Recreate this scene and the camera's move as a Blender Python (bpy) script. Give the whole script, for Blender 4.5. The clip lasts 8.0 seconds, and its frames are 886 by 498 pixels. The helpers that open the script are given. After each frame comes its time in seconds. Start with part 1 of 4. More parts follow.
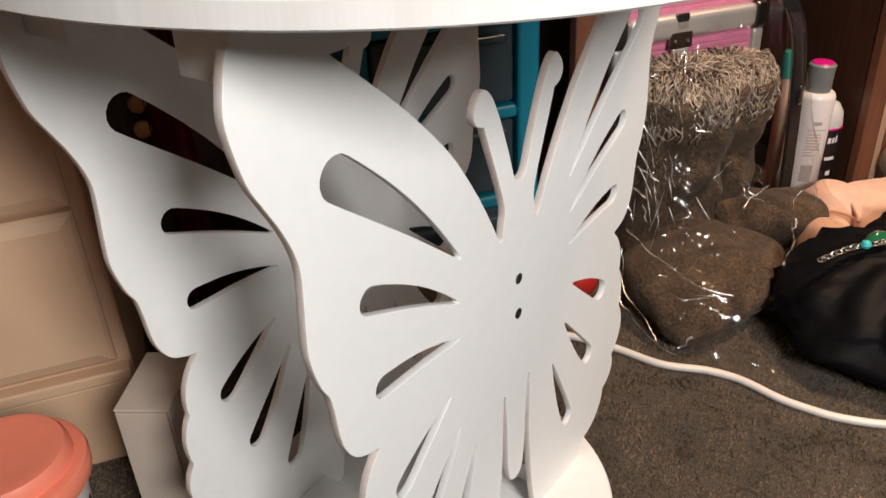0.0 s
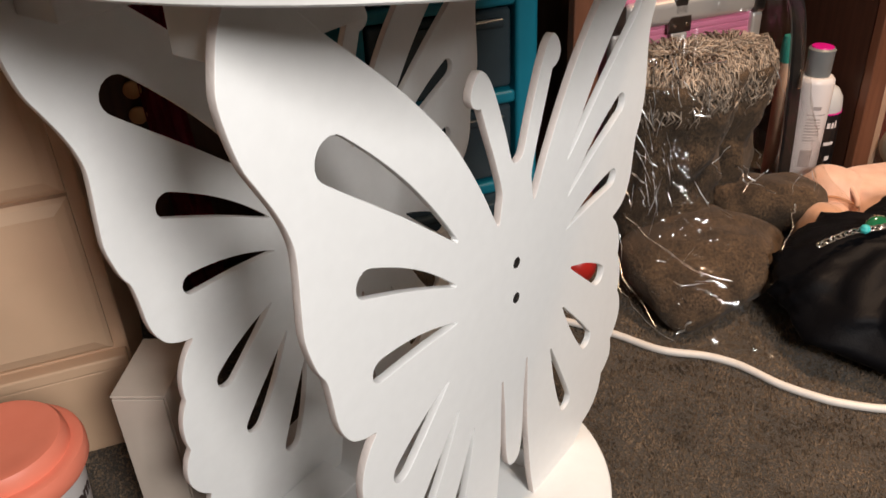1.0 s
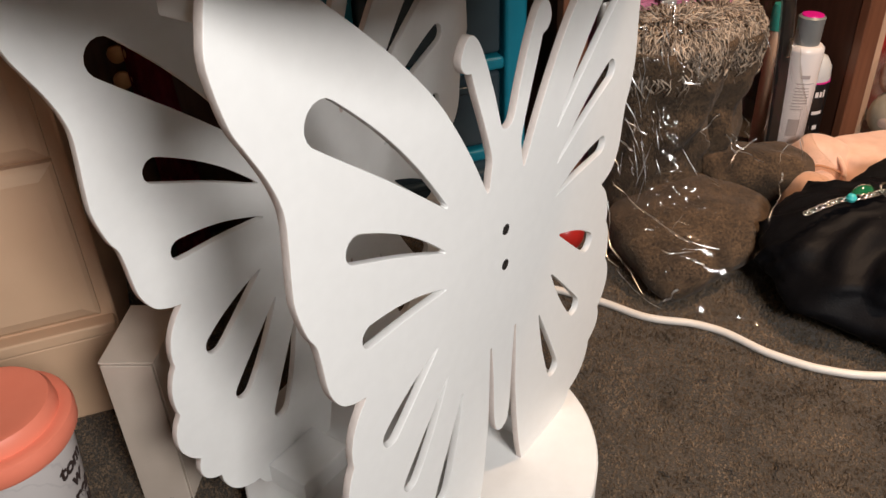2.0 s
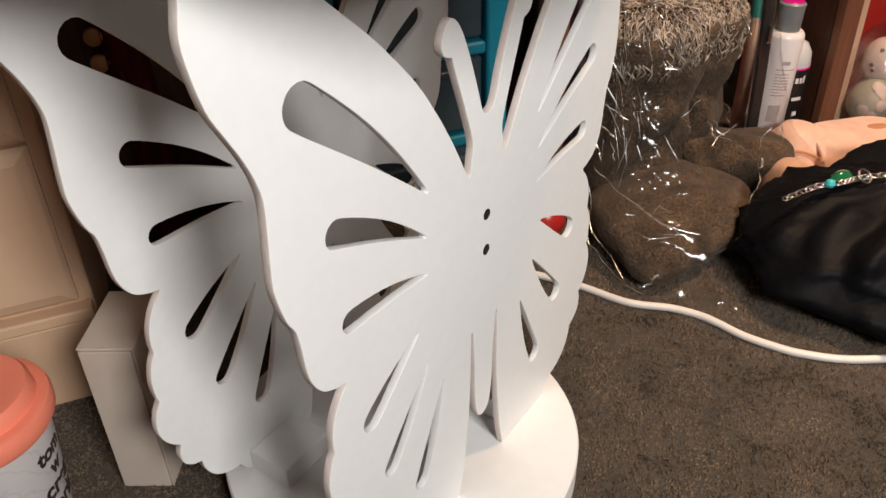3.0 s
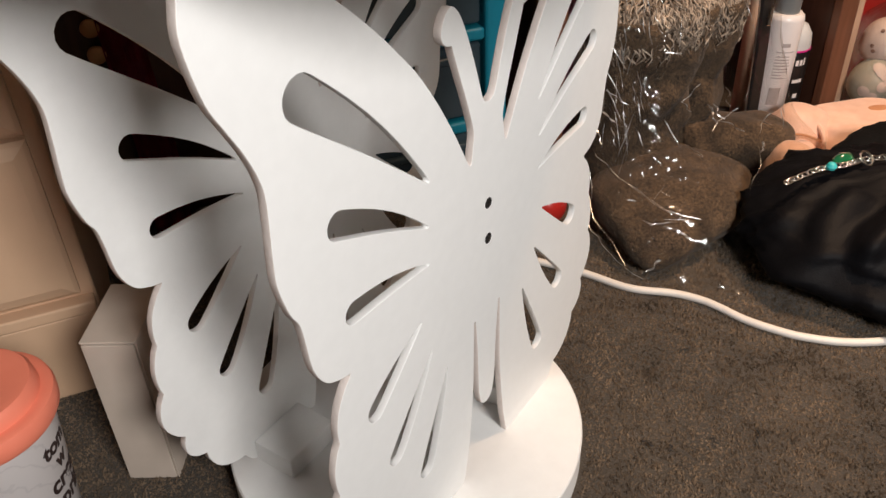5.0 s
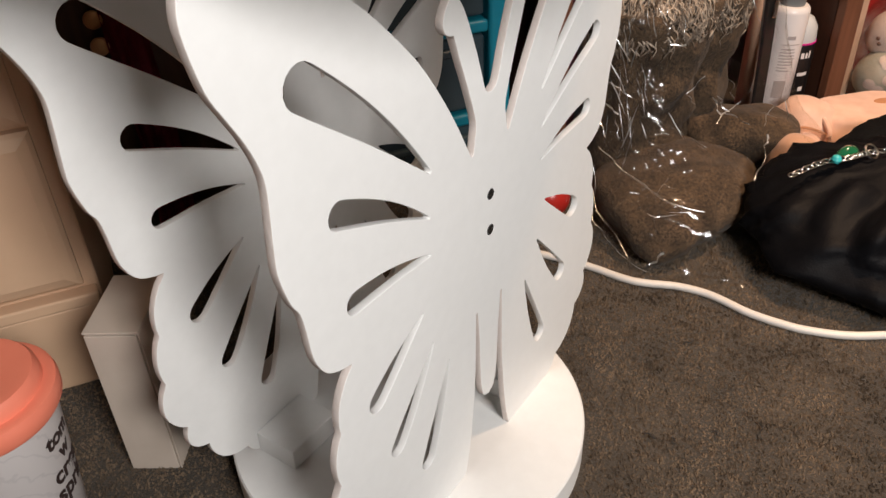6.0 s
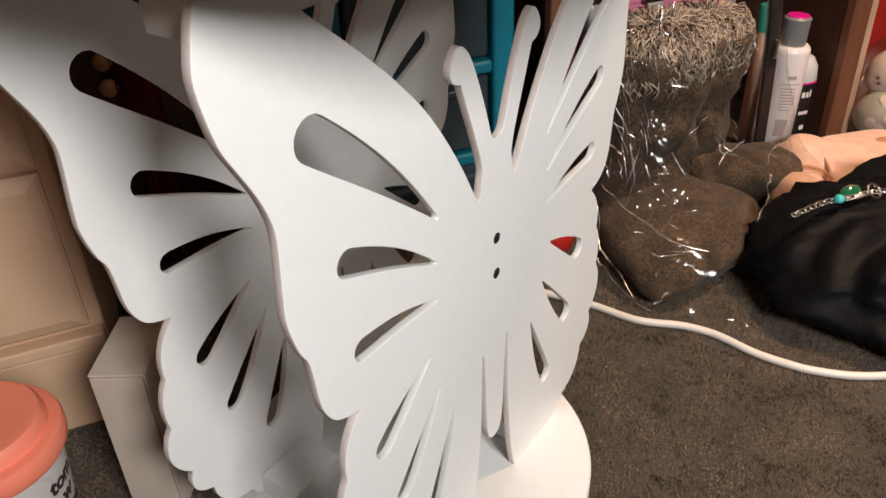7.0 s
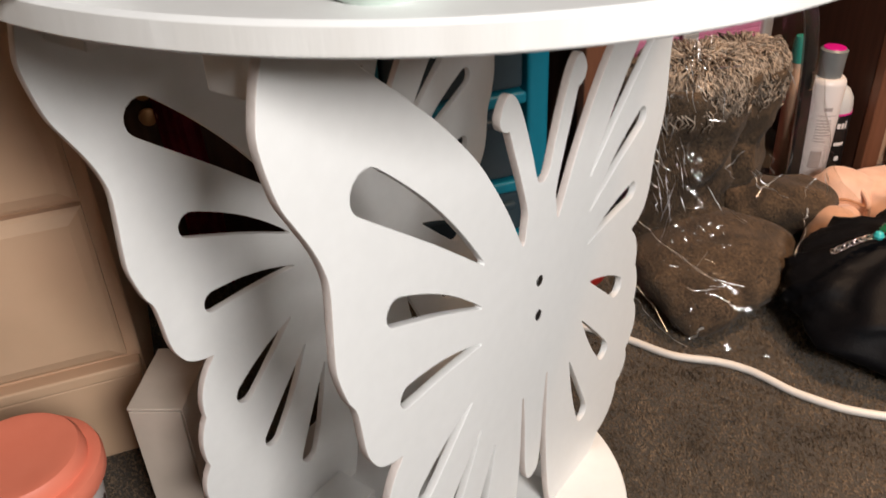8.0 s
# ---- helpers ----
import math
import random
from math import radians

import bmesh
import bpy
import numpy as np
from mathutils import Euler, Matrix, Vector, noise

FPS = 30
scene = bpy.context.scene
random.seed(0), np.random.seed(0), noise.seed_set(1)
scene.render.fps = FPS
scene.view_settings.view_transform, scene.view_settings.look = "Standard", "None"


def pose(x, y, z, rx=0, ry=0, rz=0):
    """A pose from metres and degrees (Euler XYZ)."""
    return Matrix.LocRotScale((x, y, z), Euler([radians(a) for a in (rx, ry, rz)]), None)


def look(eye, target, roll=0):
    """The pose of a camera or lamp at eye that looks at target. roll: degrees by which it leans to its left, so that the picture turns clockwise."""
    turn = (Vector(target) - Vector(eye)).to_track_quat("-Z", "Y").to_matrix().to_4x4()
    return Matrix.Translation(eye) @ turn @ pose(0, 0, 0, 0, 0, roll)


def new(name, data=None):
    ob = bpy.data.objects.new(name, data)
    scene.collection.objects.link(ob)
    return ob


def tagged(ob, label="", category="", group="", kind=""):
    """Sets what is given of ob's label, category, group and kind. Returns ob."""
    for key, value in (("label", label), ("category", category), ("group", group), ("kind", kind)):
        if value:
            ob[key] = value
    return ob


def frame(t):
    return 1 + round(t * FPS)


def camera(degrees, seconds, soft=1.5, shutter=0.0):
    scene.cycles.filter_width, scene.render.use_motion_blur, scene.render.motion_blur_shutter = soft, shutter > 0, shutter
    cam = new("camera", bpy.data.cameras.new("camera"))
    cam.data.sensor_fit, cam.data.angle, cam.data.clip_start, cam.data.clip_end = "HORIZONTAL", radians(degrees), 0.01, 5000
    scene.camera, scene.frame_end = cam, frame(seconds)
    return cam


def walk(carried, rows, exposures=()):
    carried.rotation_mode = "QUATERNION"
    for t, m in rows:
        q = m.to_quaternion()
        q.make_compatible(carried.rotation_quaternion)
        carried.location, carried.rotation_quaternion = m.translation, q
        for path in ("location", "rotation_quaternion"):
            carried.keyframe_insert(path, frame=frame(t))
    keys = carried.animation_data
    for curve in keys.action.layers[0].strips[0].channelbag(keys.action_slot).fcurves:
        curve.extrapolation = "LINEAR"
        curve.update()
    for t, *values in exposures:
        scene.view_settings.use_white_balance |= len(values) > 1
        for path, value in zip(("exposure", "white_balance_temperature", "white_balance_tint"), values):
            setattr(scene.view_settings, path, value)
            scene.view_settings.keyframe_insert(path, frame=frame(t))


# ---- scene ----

import itertools

# ---------------------------------------------------------------- camera
cam = camera(56.2, 8.0, soft=1.5, shutter=0.35)
ROWS = [
    (0.0, -0.4622, -0.2863, 0.6534, -53.776, -30.249, 2.558),
    (0.5, -0.4642, -0.2879, 0.6552, -53.931, -29.193, 2.263),
    (1.0, -0.4603, -0.2858, 0.6482, -53.945, -31.035, 2.639),
    (1.5, -0.4617, -0.2845, 0.6472, -54.256, -32.470, 2.455),
    (3.0, -0.4601, -0.2853, 0.6443, -55.637, -34.162, 1.417),
    (3.5, -0.4582, -0.2840, 0.6494, -56.161, -34.667, 1.515),
    (4.0, -0.4594, -0.2828, 0.6485, -56.101, -34.702, 1.824),
    (5.5, -0.4585, -0.2830, 0.6440, -55.981, -35.396, 2.102),
    (6.0, -0.4582, -0.2845, 0.6430, -55.731, -35.521, 2.108),
    (6.5, -0.4538, -0.2820, 0.6458, -55.695, -34.954, 2.005),
    (7.0, -0.4576, -0.2805, 0.6520, -55.614, -33.300, 2.197),
    (7.5, -0.4595, -0.2788, 0.6475, -55.416, -33.016, 3.004),
    (8.0, -0.4578, -0.2606, 0.6680, -54.064, -32.126, 2.333),
]
walk(cam, [(t, pose(x, y, z, 90 + pitch, roll, yaw)) for t, x, y, z, yaw, pitch, roll in ROWS])
scene.view_settings.exposure = 0.0

# the room's own axes: u along the wall with the furniture, v towards it
ROOM = pose(0, 0, 0, 0, 0, -33)


def room(u, v, z):
    return ROOM @ Vector((u, v, z))


# ---------------------------------------------------------------- light
world = bpy.data.worlds.new("world")
scene.world = world
world.use_nodes = True
wn = world.node_tree.nodes
sky = wn.new("ShaderNodeTexSky")
sky.sky_type, sky.sun_disc, sky.sun_elevation, sky.sun_rotation = "NISHITA", False, radians(35), radians(200)
world.node_tree.links.new(sky.outputs[0], wn["Background"].inputs[0])
wn["Background"].inputs[1].default_value = 0.1


def area_lamp(name, eye, target, size_x, size_y, watts, colour):
    data = bpy.data.lights.new(name, "AREA")
    data.shape, data.size, data.size_y, data.energy, data.color = "RECTANGLE", size_x, size_y, watts, colour
    ob = new(name, data)
    ob.matrix_world = look(eye, target)
    return ob


# an unseen white key light added behind the camera, and the warm ceiling downlight
area_lamp("white_key_light", (-0.62, -1.12, 1.145), (-0.02, 0.0, 0.34), 0.42, 0.38, 27.0, (1.0, 0.965, 0.935))
bulb = bpy.data.lights.new("ceiling_downlight", "SPOT")
bulb.energy, bulb.color, bulb.shadow_soft_size = 275, (1.0, 0.67, 0.43), 0.10
bulb.spot_size, bulb.spot_blend = radians(41), 1.0
bulb_ob = new("ceiling_downlight", bulb)
bulb_ob.matrix_world = look((0.88, -0.72, 2.36), (0.62, -0.38, 0.0))

# ---------------------------------------------------------------- materials


def material(name, base, rough=0.5, metal=0.0, other=None, scale=40.0, detail=6.0, bump=0.0, bump_scale=None,
             spread=0.5, coat=0.0, blotch=0.0, blotch_scale=4.0, sheen=0.0, rough_vary=0.0):
    """Principled material: two-scale colour noise between base and other, with a noise bump."""
    m = bpy.data.materials.new(name)
    m.use_nodes = True
    nt = m.node_tree
    n, l = nt.nodes, nt.links
    b = n["Principled BSDF"]
    b.inputs["Roughness"].default_value = rough
    b.inputs["Metallic"].default_value = metal
    b.inputs["Coat Weight"].default_value = coat
    b.inputs["Sheen Weight"].default_value = sheen
    tc = n.new("ShaderNodeTexCoord")
    other = other or tuple(c * 0.85 for c in base)
    fine = n.new("ShaderNodeTexNoise")
    fine.inputs["Scale"].default_value, fine.inputs["Detail"].default_value = scale, detail
    l.new(tc.outputs["Object"], fine.inputs["Vector"])
    ramp = n.new("ShaderNodeValToRGB")
    ramp.color_ramp.elements[0].position, ramp.color_ramp.elements[1].position = 0.5 - spread / 2, 0.5 + spread / 2
    ramp.color_ramp.elements[0].color, ramp.color_ramp.elements[1].color = (*other, 1), (*base, 1)
    l.new(fine.outputs["Fac"], ramp.inputs["Fac"])
    colour = ramp.outputs["Color"]
    if blotch:
        big = n.new("ShaderNodeTexNoise")
        big.inputs["Scale"].default_value, big.inputs["Detail"].default_value = blotch_scale, 3
        l.new(tc.outputs["Object"], big.inputs["Vector"])
        mr = n.new("ShaderNodeMapRange")
        mr.inputs["From Min"].default_value, mr.inputs["From Max"].default_value = 0.3, 0.7
        mr.inputs["To Min"].default_value, mr.inputs["To Max"].default_value = 1 - blotch, 1 + blotch
        l.new(big.outputs["Fac"], mr.inputs["Value"])
        mul = n.new("ShaderNodeVectorMath")
        mul.operation = "SCALE"
        l.new(colour, mul.inputs[0])
        l.new(mr.outputs["Result"], mul.inputs["Scale"])
        colour = mul.outputs["Vector"]
    l.new(colour, b.inputs["Base Color"])
    if rough_vary:
        rv = n.new("ShaderNodeMapRange")
        rv.inputs["To Min"].default_value, rv.inputs["To Max"].default_value = rough - rough_vary, rough + rough_vary
        l.new(fine.outputs["Fac"], rv.inputs["Value"])
        l.new(rv.outputs["Result"], b.inputs["Roughness"])
    if bump:
        bn = n.new("ShaderNodeTexNoise")
        bn.inputs["Scale"].default_value, bn.inputs["Detail"].default_value = bump_scale or scale, 5
        l.new(tc.outputs["Object"], bn.inputs["Vector"])
        bp = n.new("ShaderNodeBump")
        bp.inputs["Strength"].default_value, bp.inputs["Distance"].default_value = bump, 0.002
        l.new(bn.outputs["Fac"], bp.inputs["Height"])
        l.new(bp.outputs["Normal"], b.inputs["Normal"])
    return m


def stretched(m, sx, sy, sz):
    """Stretch every texture of a material along the object's axes, for grain."""
    nt = m.node_tree
    mp = nt.nodes.new("ShaderNodeMapping")
    mp.inputs["Scale"].default_value = (sx, sy, sz)
    tc = [x for x in nt.nodes if x.type == "TEX_COORD"][0]
    for link in list(nt.links):
        if link.from_node == tc:
            to = link.to_socket
            nt.links.remove(link)
            nt.links.new(mp.outputs[0], to)
    nt.links.new(tc.outputs["Object"], mp.inputs[0])
    return m


def clear_film(name, tint, gloss, rough, bump=0.0, bump_scale=30.0):
    """Thin clear plastic: it lets light straight through and adds a shiny reflection."""
    m = bpy.data.materials.new(name)
    m.use_nodes = True
    n, l = m.node_tree.nodes, m.node_tree.links
    n.remove(n["Principled BSDF"])
    tr, gl, mix = n.new("ShaderNodeBsdfTransparent"), n.new("ShaderNodeBsdfGlossy"), n.new("ShaderNodeMixShader")
    tr.inputs["Color"].default_value = (*tint, 1)
    gl.inputs["Roughness"].default_value = rough
    lw = n.new("ShaderNodeLayerWeight")
    lw.inputs["Blend"].default_value = 0.25
    mr = n.new("ShaderNodeMapRange")
    mr.inputs["To Min"].default_value, mr.inputs["To Max"].default_value = gloss, min(1.0, gloss * 3)
    l.new(lw.outputs["Fresnel"], mr.inputs["Value"])
    l.new(mr.outputs["Result"], mix.inputs["Fac"])
    l.new(tr.outputs[0], mix.inputs[1])
    l.new(gl.outputs[0], mix.inputs[2])
    l.new(mix.outputs[0], n["Material Output"].inputs["Surface"])
    if bump:
        tc, no, bp = n.new("ShaderNodeTexCoord"), n.new("ShaderNodeTexNoise"), n.new("ShaderNodeBump")
        no.inputs["Scale"].default_value, no.inputs["Detail"].default_value = bump_scale, 4
        no.inputs["Distortion"].default_value = 1.5
        bp.inputs["Strength"].default_value, bp.inputs["Distance"].default_value = bump, 0.006
        l.new(tc.outputs["Object"], no.inputs["Vector"])
        l.new(no.outputs["Fac"], bp.inputs["Height"])
        l.new(bp.outputs["Normal"], gl.inputs["Normal"])
        l.new(bp.outputs["Normal"], lw.inputs["Normal"])
    return m


WHITE = material("white_paint", (0.80, 0.80, 0.79), 0.5, other=(0.77, 0.77, 0.76), scale=90, bump=0.05, bump_scale=260,
                 blotch=0.015, blotch_scale=7, rough_vary=0.06)
RIM = stretched(material("painted_rim", (0.78, 0.77, 0.75), 0.5, other=(0.70, 0.68, 0.65), scale=60, bump=0.25, bump_scale=90),
                1, 1, 0.12)
EDGE = material("cut_board_edge", (0.77, 0.70, 0.665), 0.55, other=(0.70, 0.625, 0.585), scale=220, bump=0.2, blotch=0.05, blotch_scale=40)
# floor under the pile: coloured darker than the tufts to paint the shade between them
SHADED_CARPET = material("carpet", (0.062, 0.046, 0.031), 1.0, other=(0.020, 0.015, 0.010), scale=420, detail=8, bump=1.0, bump_scale=500,
                  spread=0.45, blotch=0.25, blotch_scale=9, sheen=0.15)
TUFT = material("carpet_tuft", (0.190, 0.132, 0.084), 1.0, other=(0.056, 0.041, 0.029), scale=90, spread=0.95, blotch=0.5, blotch_scale=15)
CREAM = material("cream_paint", (0.68, 0.46, 0.305), 0.38, other=(0.64, 0.43, 0.28), scale=25, bump=0.06, bump_scale=60, blotch=0.04)
CARD = material("white_card", (0.56, 0.475, 0.405), 0.6, other=(0.52, 0.44, 0.37), scale=50, bump=0.05, bump_scale=150, blotch=0.03)
DARKWOOD = stretched(material("dark_wood", (0.085, 0.036, 0.021), 0.4, other=(0.042, 0.016, 0.010), scale=30, bump=0.15,
                              spread=0.6, blotch=0.15), 3, 3, 0.25)
BROWNWOOD = stretched(material("brown_wood", (0.21, 0.085, 0.045), 0.42, other=(0.12, 0.045, 0.024), scale=40, bump=0.15,
                               spread=0.6, blotch=0.12), 3, 3, 0.2)
PALEWOOD = stretched(material("pale_wood", (0.60, 0.40, 0.28), 0.5, other=(0.50, 0.32, 0.22), scale=30, bump=0.1), 3, 3, 0.3)
TEAL = material("teal_plastic", (0.012, 0.24, 0.34), 0.35, other=(0.010, 0.21, 0.30), scale=30, bump=0.03)
SMOKE = material("frosted_drawer", (0.055, 0.085, 0.10), 0.25, other=(0.04, 0.06, 0.075), scale=12, bump=0.1, bump_scale=20)
CORAL = material("coral_silicone", (0.92, 0.26, 0.165), 0.5, other=(0.88, 0.235, 0.145), scale=30, bump=0.04, bump_scale=200)
PINK = material("pink_panel", (0.78, 0.26, 0.42), 0.4, other=(0.72, 0.23, 0.38), scale=40, bump=0.05)
ALU = stretched(material("brushed_aluminium", (0.80, 0.79, 0.77), 0.42, 0.7, other=(0.72, 0.71, 0.69), scale=60, bump=0.05), 0.1, 1, 1)
STEEL = material("dark_steel", (0.20, 0.19, 0.19), 0.3, 1.0, scale=60, bump=0.05)
SILVER = material("silver_chain", (0.80, 0.78, 0.75), 0.16, 1.0, scale=60)
BLACKPL = material("black_plastic", (0.012, 0.012, 0.013), 0.45, scale=80, bump=0.08)
LEATHER = material("black_leather", (0.0045, 0.0045, 0.006), 0.55, other=(0.003, 0.003, 0.004), scale=180, bump=0.22, bump_scale=420,
                   blotch=0.2, blotch_scale=10)
WOVEN = material("black_ruched_fabric", (0.005, 0.005, 0.006), 0.85, other=(0.003, 0.003, 0.003), scale=200, bump=0.5, bump_scale=160)
PEACH = material("peach_suede", (0.78, 0.51, 0.40), 0.85, other=(0.69, 0.42, 0.31), scale=60, bump=0.12, bump_scale=150,
                 blotch=0.10, blotch_scale=22, sheen=0.3)
# brownish suede of the slipper heel, with the shade on it mixed into the colour
SHADED_SUEDE = material("shaded_tan_suede", (0.66, 0.38, 0.25), 0.85, other=(0.56, 0.30, 0.18), scale=60, bump=0.12, bump_scale=150,
                    blotch=0.12, blotch_scale=20, sheen=0.3)
TANIN = material("tan_lining", (0.52, 0.24, 0.12), 0.8, other=(0.42, 0.19, 0.09), scale=60, bump=0.1, blotch=0.1)
KNIT = material("brown_marl_knit", (0.104, 0.066, 0.037), 0.95, other=(0.010, 0.006, 0.004), scale=330, detail=8, spread=0.38,
                bump=1.0, bump_scale=230, blotch=0.5, blotch_scale=26, sheen=0.05)
SHAG = material("shaggy_yarn", (0.56, 0.46, 0.37), 0.9, other=(0.06, 0.038, 0.024), scale=60, spread=0.7, blotch=0.2, blotch_scale=25)
BOTTLE = material("white_bottle", (0.80, 0.76, 0.76), 0.32, other=(0.77, 0.73, 0.73), scale=20, bump=0.02)
PRINT = material("grey_print", (0.40, 0.36, 0.36), 0.6, scale=60)
INK = material("dark_print", (0.035, 0.018, 0.016), 0.6, scale=60)
GREYCAP = material("grey_cap", (0.22, 0.23, 0.23), 0.4, scale=40, bump=0.03)
MAGENTA = material("magenta_cap", (0.72, 0.01, 0.28), 0.35, scale=40)
BLACKLABEL = material("black_label", (0.010, 0.009, 0.010), 0.35, scale=40)
FROST = material("translucent_white_plastic", (0.62, 0.64, 0.66), 0.35, scale=20, bump=0.02)
GREEN = material("teal_green_foil", (0.03, 0.30, 0.25), 0.4, scale=40, bump=0.1)
RED = material("red_gloss", (0.42, 0.024, 0.018), 0.28, other=(0.36, 0.018, 0.014), scale=14, bump=0.04)
REDCLOTH = material("dark_red_cloth", (0.36, 0.010, 0.040), 0.7, other=(0.18, 0.006, 0.022), scale=20, bump=0.2)
GOLD = material("gold_cap", (0.78, 0.46, 0.23), 0.35, 0.35, other=(0.62, 0.34, 0.15), scale=30, bump=0.03)
CABLE = material("white_cable", (0.72, 0.68, 0.64), 0.45, other=(0.66, 0.62, 0.58), scale=60, bump=0.04)
EGGPINK = material("pale_pink_shell", (0.66, 0.52, 0.46), 0.5, scale=30, bump=0.05)
EGGGREY = material("grey_green_shell", (0.36, 0.34, 0.28), 0.5, scale=30, bump=0.05)
SPOT = material("brown_spot", (0.22, 0.12, 0.09), 0.6, scale=30)
BEADG = material("green_glass_bead", (0.012, 0.12, 0.05), 0.12, scale=30, coat=0.5)
BEADT = material("turquoise_bead", (0.05, 0.50, 0.52), 0.25, scale=30)
# wall tone picked for how much warm fill it bounces back
WALL = material("wall_bounce_tone", (0.44, 0.32, 0.22), 0.8, other=(0.41, 0.295, 0.20), scale=60, bump=0.1, blotch=0.03)
CEIL = material("ceiling_paint", (0.60, 0.56, 0.52), 0.9, scale=60, bump=0.1)
MINT = material("pale_mint_glaze", (0.62, 0.72, 0.66), 0.3, scale=20, bump=0.02)
FILM = clear_film("cellophane", (0.975, 0.965, 0.95), 0.032, 0.08)
PVC = clear_film("clear_vinyl", (0.98, 0.97, 0.955), 0.03, 0.08)
POLY = clear_film("clear_polythene", (0.93, 0.92, 0.90), 0.12, 0.18, 0.4, 40)
SCREW = material("dark_screw", (0.022, 0.020, 0.019), 0.5, 0.0, scale=80)
# whitish high-gloss ridges that draw highlight streaks on clear plastic
GLINT = clear_film("film_glint", (0.98, 0.98, 0.975), 0.52, 0.28)

for _m in (LEATHER, WOVEN):
    _m.node_tree.nodes["Principled BSDF"].inputs["Specular IOR Level"].default_value = 0.10

# yarn strands differ from pale to dark
_n, _l = SHAG.node_tree.nodes, SHAG.node_tree.links
_g = _n.new("ShaderNodeNewGeometry")
_ramp = [x for x in _n if x.type == "VALTORGB"][0]
_sum = _n.new("ShaderNodeMath")
_sum.operation = "MULTIPLY_ADD"
_sum.inputs[1].default_value = 0.62
_half = _n.new("ShaderNodeMath")
_half.operation = "MULTIPLY_ADD"
_half.inputs[1].default_value, _half.inputs[2].default_value = 0.5, -0.02
_l.new(_ramp.inputs["Fac"].links[0].from_socket, _half.inputs[0])
_l.new(_g.outputs["Random Per Island"], _sum.inputs[0])
_l.new(_half.outputs[0], _sum.inputs[2])
_l.new(_sum.outputs[0], _ramp.inputs["Fac"])

# marbled cup: grey veins in white
MARBLE = material("marbled_cup", (0.62, 0.58, 0.57), 0.4, other=(0.59, 0.55, 0.54), scale=20)
_n, _l = MARBLE.node_tree.nodes, MARBLE.node_tree.links
_tc = [x for x in _n if x.type == "TEX_COORD"][0]
_w = _n.new("ShaderNodeTexWave")
_w.inputs["Scale"].default_value, _w.inputs["Distortion"].default_value, _w.inputs["Detail"].default_value = 3.0, 9.0, 4.0
_w.inputs["Detail Scale"].default_value = 1.5
_r = _n.new("ShaderNodeValToRGB")
_r.color_ramp.elements[0].position, _r.color_ramp.elements[1].position = 0.0, 0.07
_r.color_ramp.elements[0].color, _r.color_ramp.elements[1].color = (0.555, 0.52, 0.515, 1), (0.62, 0.58, 0.57, 1)
_mp = _n.new("ShaderNodeMapping")
_mp.inputs["Scale"].default_value = (6, 6, 6)
_mp.inputs["Rotation"].default_value = (0.5, 0.9, 0.3)
_l.new(_tc.outputs["Object"], _mp.inputs[0])
_l.new(_mp.outputs[0], _w.inputs["Vector"])
_l.new(_w.outputs["Fac"], _r.inputs["Fac"])
_l.new(_r.outputs["Color"], _n["Principled BSDF"].inputs["Base Color"])

# ---------------------------------------------------------------- builders


def thing(name, label, category, m=None, group="", kind=""):
    ob = new(name)
    ob.empty_display_size = 0.05
    ob.matrix_world = m or Matrix.Identity(4)
    return tagged(ob, label, category, group, kind)


def link_mesh(name, me, mat, parent=None, label="", smooth=False, angle=None):
    if mat is not None and not me.materials:
        me.materials.append(mat)
    if smooth:
        me.shade_smooth()
        if angle:
            me.set_sharp_from_angle(angle=radians(angle))
    ob = new(name, me)
    if parent is not None:
        ob.parent = parent
    if label:
        tagged(ob, label)
    return ob


def part(name, bm, mat, parent=None, label="", smooth=False, angle=40):
    me = bpy.data.meshes.new(name)
    bmesh.ops.recalc_face_normals(bm, faces=bm.faces[:])
    bm.to_mesh(me)
    bm.free()
    return link_mesh(name, me, mat, parent, label, smooth, angle)


def box_bm(x0, x1, y0, y1, z0, z1, bevel=0.0, segments=2, bm=None):
    own = bmesh.new()
    bmesh.ops.create_cube(own, size=1)
    bmesh.ops.scale(own, vec=(x1 - x0, y1 - y0, z1 - z0), verts=own.verts[:])
    bmesh.ops.translate(own, vec=((x0 + x1) / 2, (y0 + y1) / 2, (z0 + z1) / 2), verts=own.verts[:])
    if bevel:
        bmesh.ops.bevel(own, geom=own.edges[:], offset=bevel, segments=segments, affect="EDGES", profile=0.5)
    if bm is None:
        return own
    me = bpy.data.meshes.new("tmp")
    own.to_mesh(me)
    own.free()
    bm.from_mesh(me)
    bpy.data.meshes.remove(me)
    return bm


def lathe_bm(profile, steps=48, bm=None, at=(0, 0, 0), squash=(1, 1)):
    """Turn a profile of (radius, height) about the z axis."""
    bm = bm or bmesh.new()
    rings = []
    for r, z in profile:
        if r < 1e-6:
            rings.append([bm.verts.new((at[0], at[1], at[2] + z))])
        else:
            rings.append([bm.verts.new((at[0] + squash[0] * r * math.cos(2 * math.pi * i / steps),
                                        at[1] + squash[1] * r * math.sin(2 * math.pi * i / steps), at[2] + z)) for i in range(steps)])
    for a, b in zip(rings, rings[1:]):
        for i in range(steps):
            j = (i + 1) % steps
            if len(a) == 1 and len(b) == 1:
                continue
            if len(a) == 1:
                bm.faces.new((a[0], b[j], b[i]))
            elif len(b) == 1:
                bm.faces.new((a[i], a[j], b[0]))
            else:
                bm.faces.new((a[i], a[j], b[j], b[i]))
    return bm


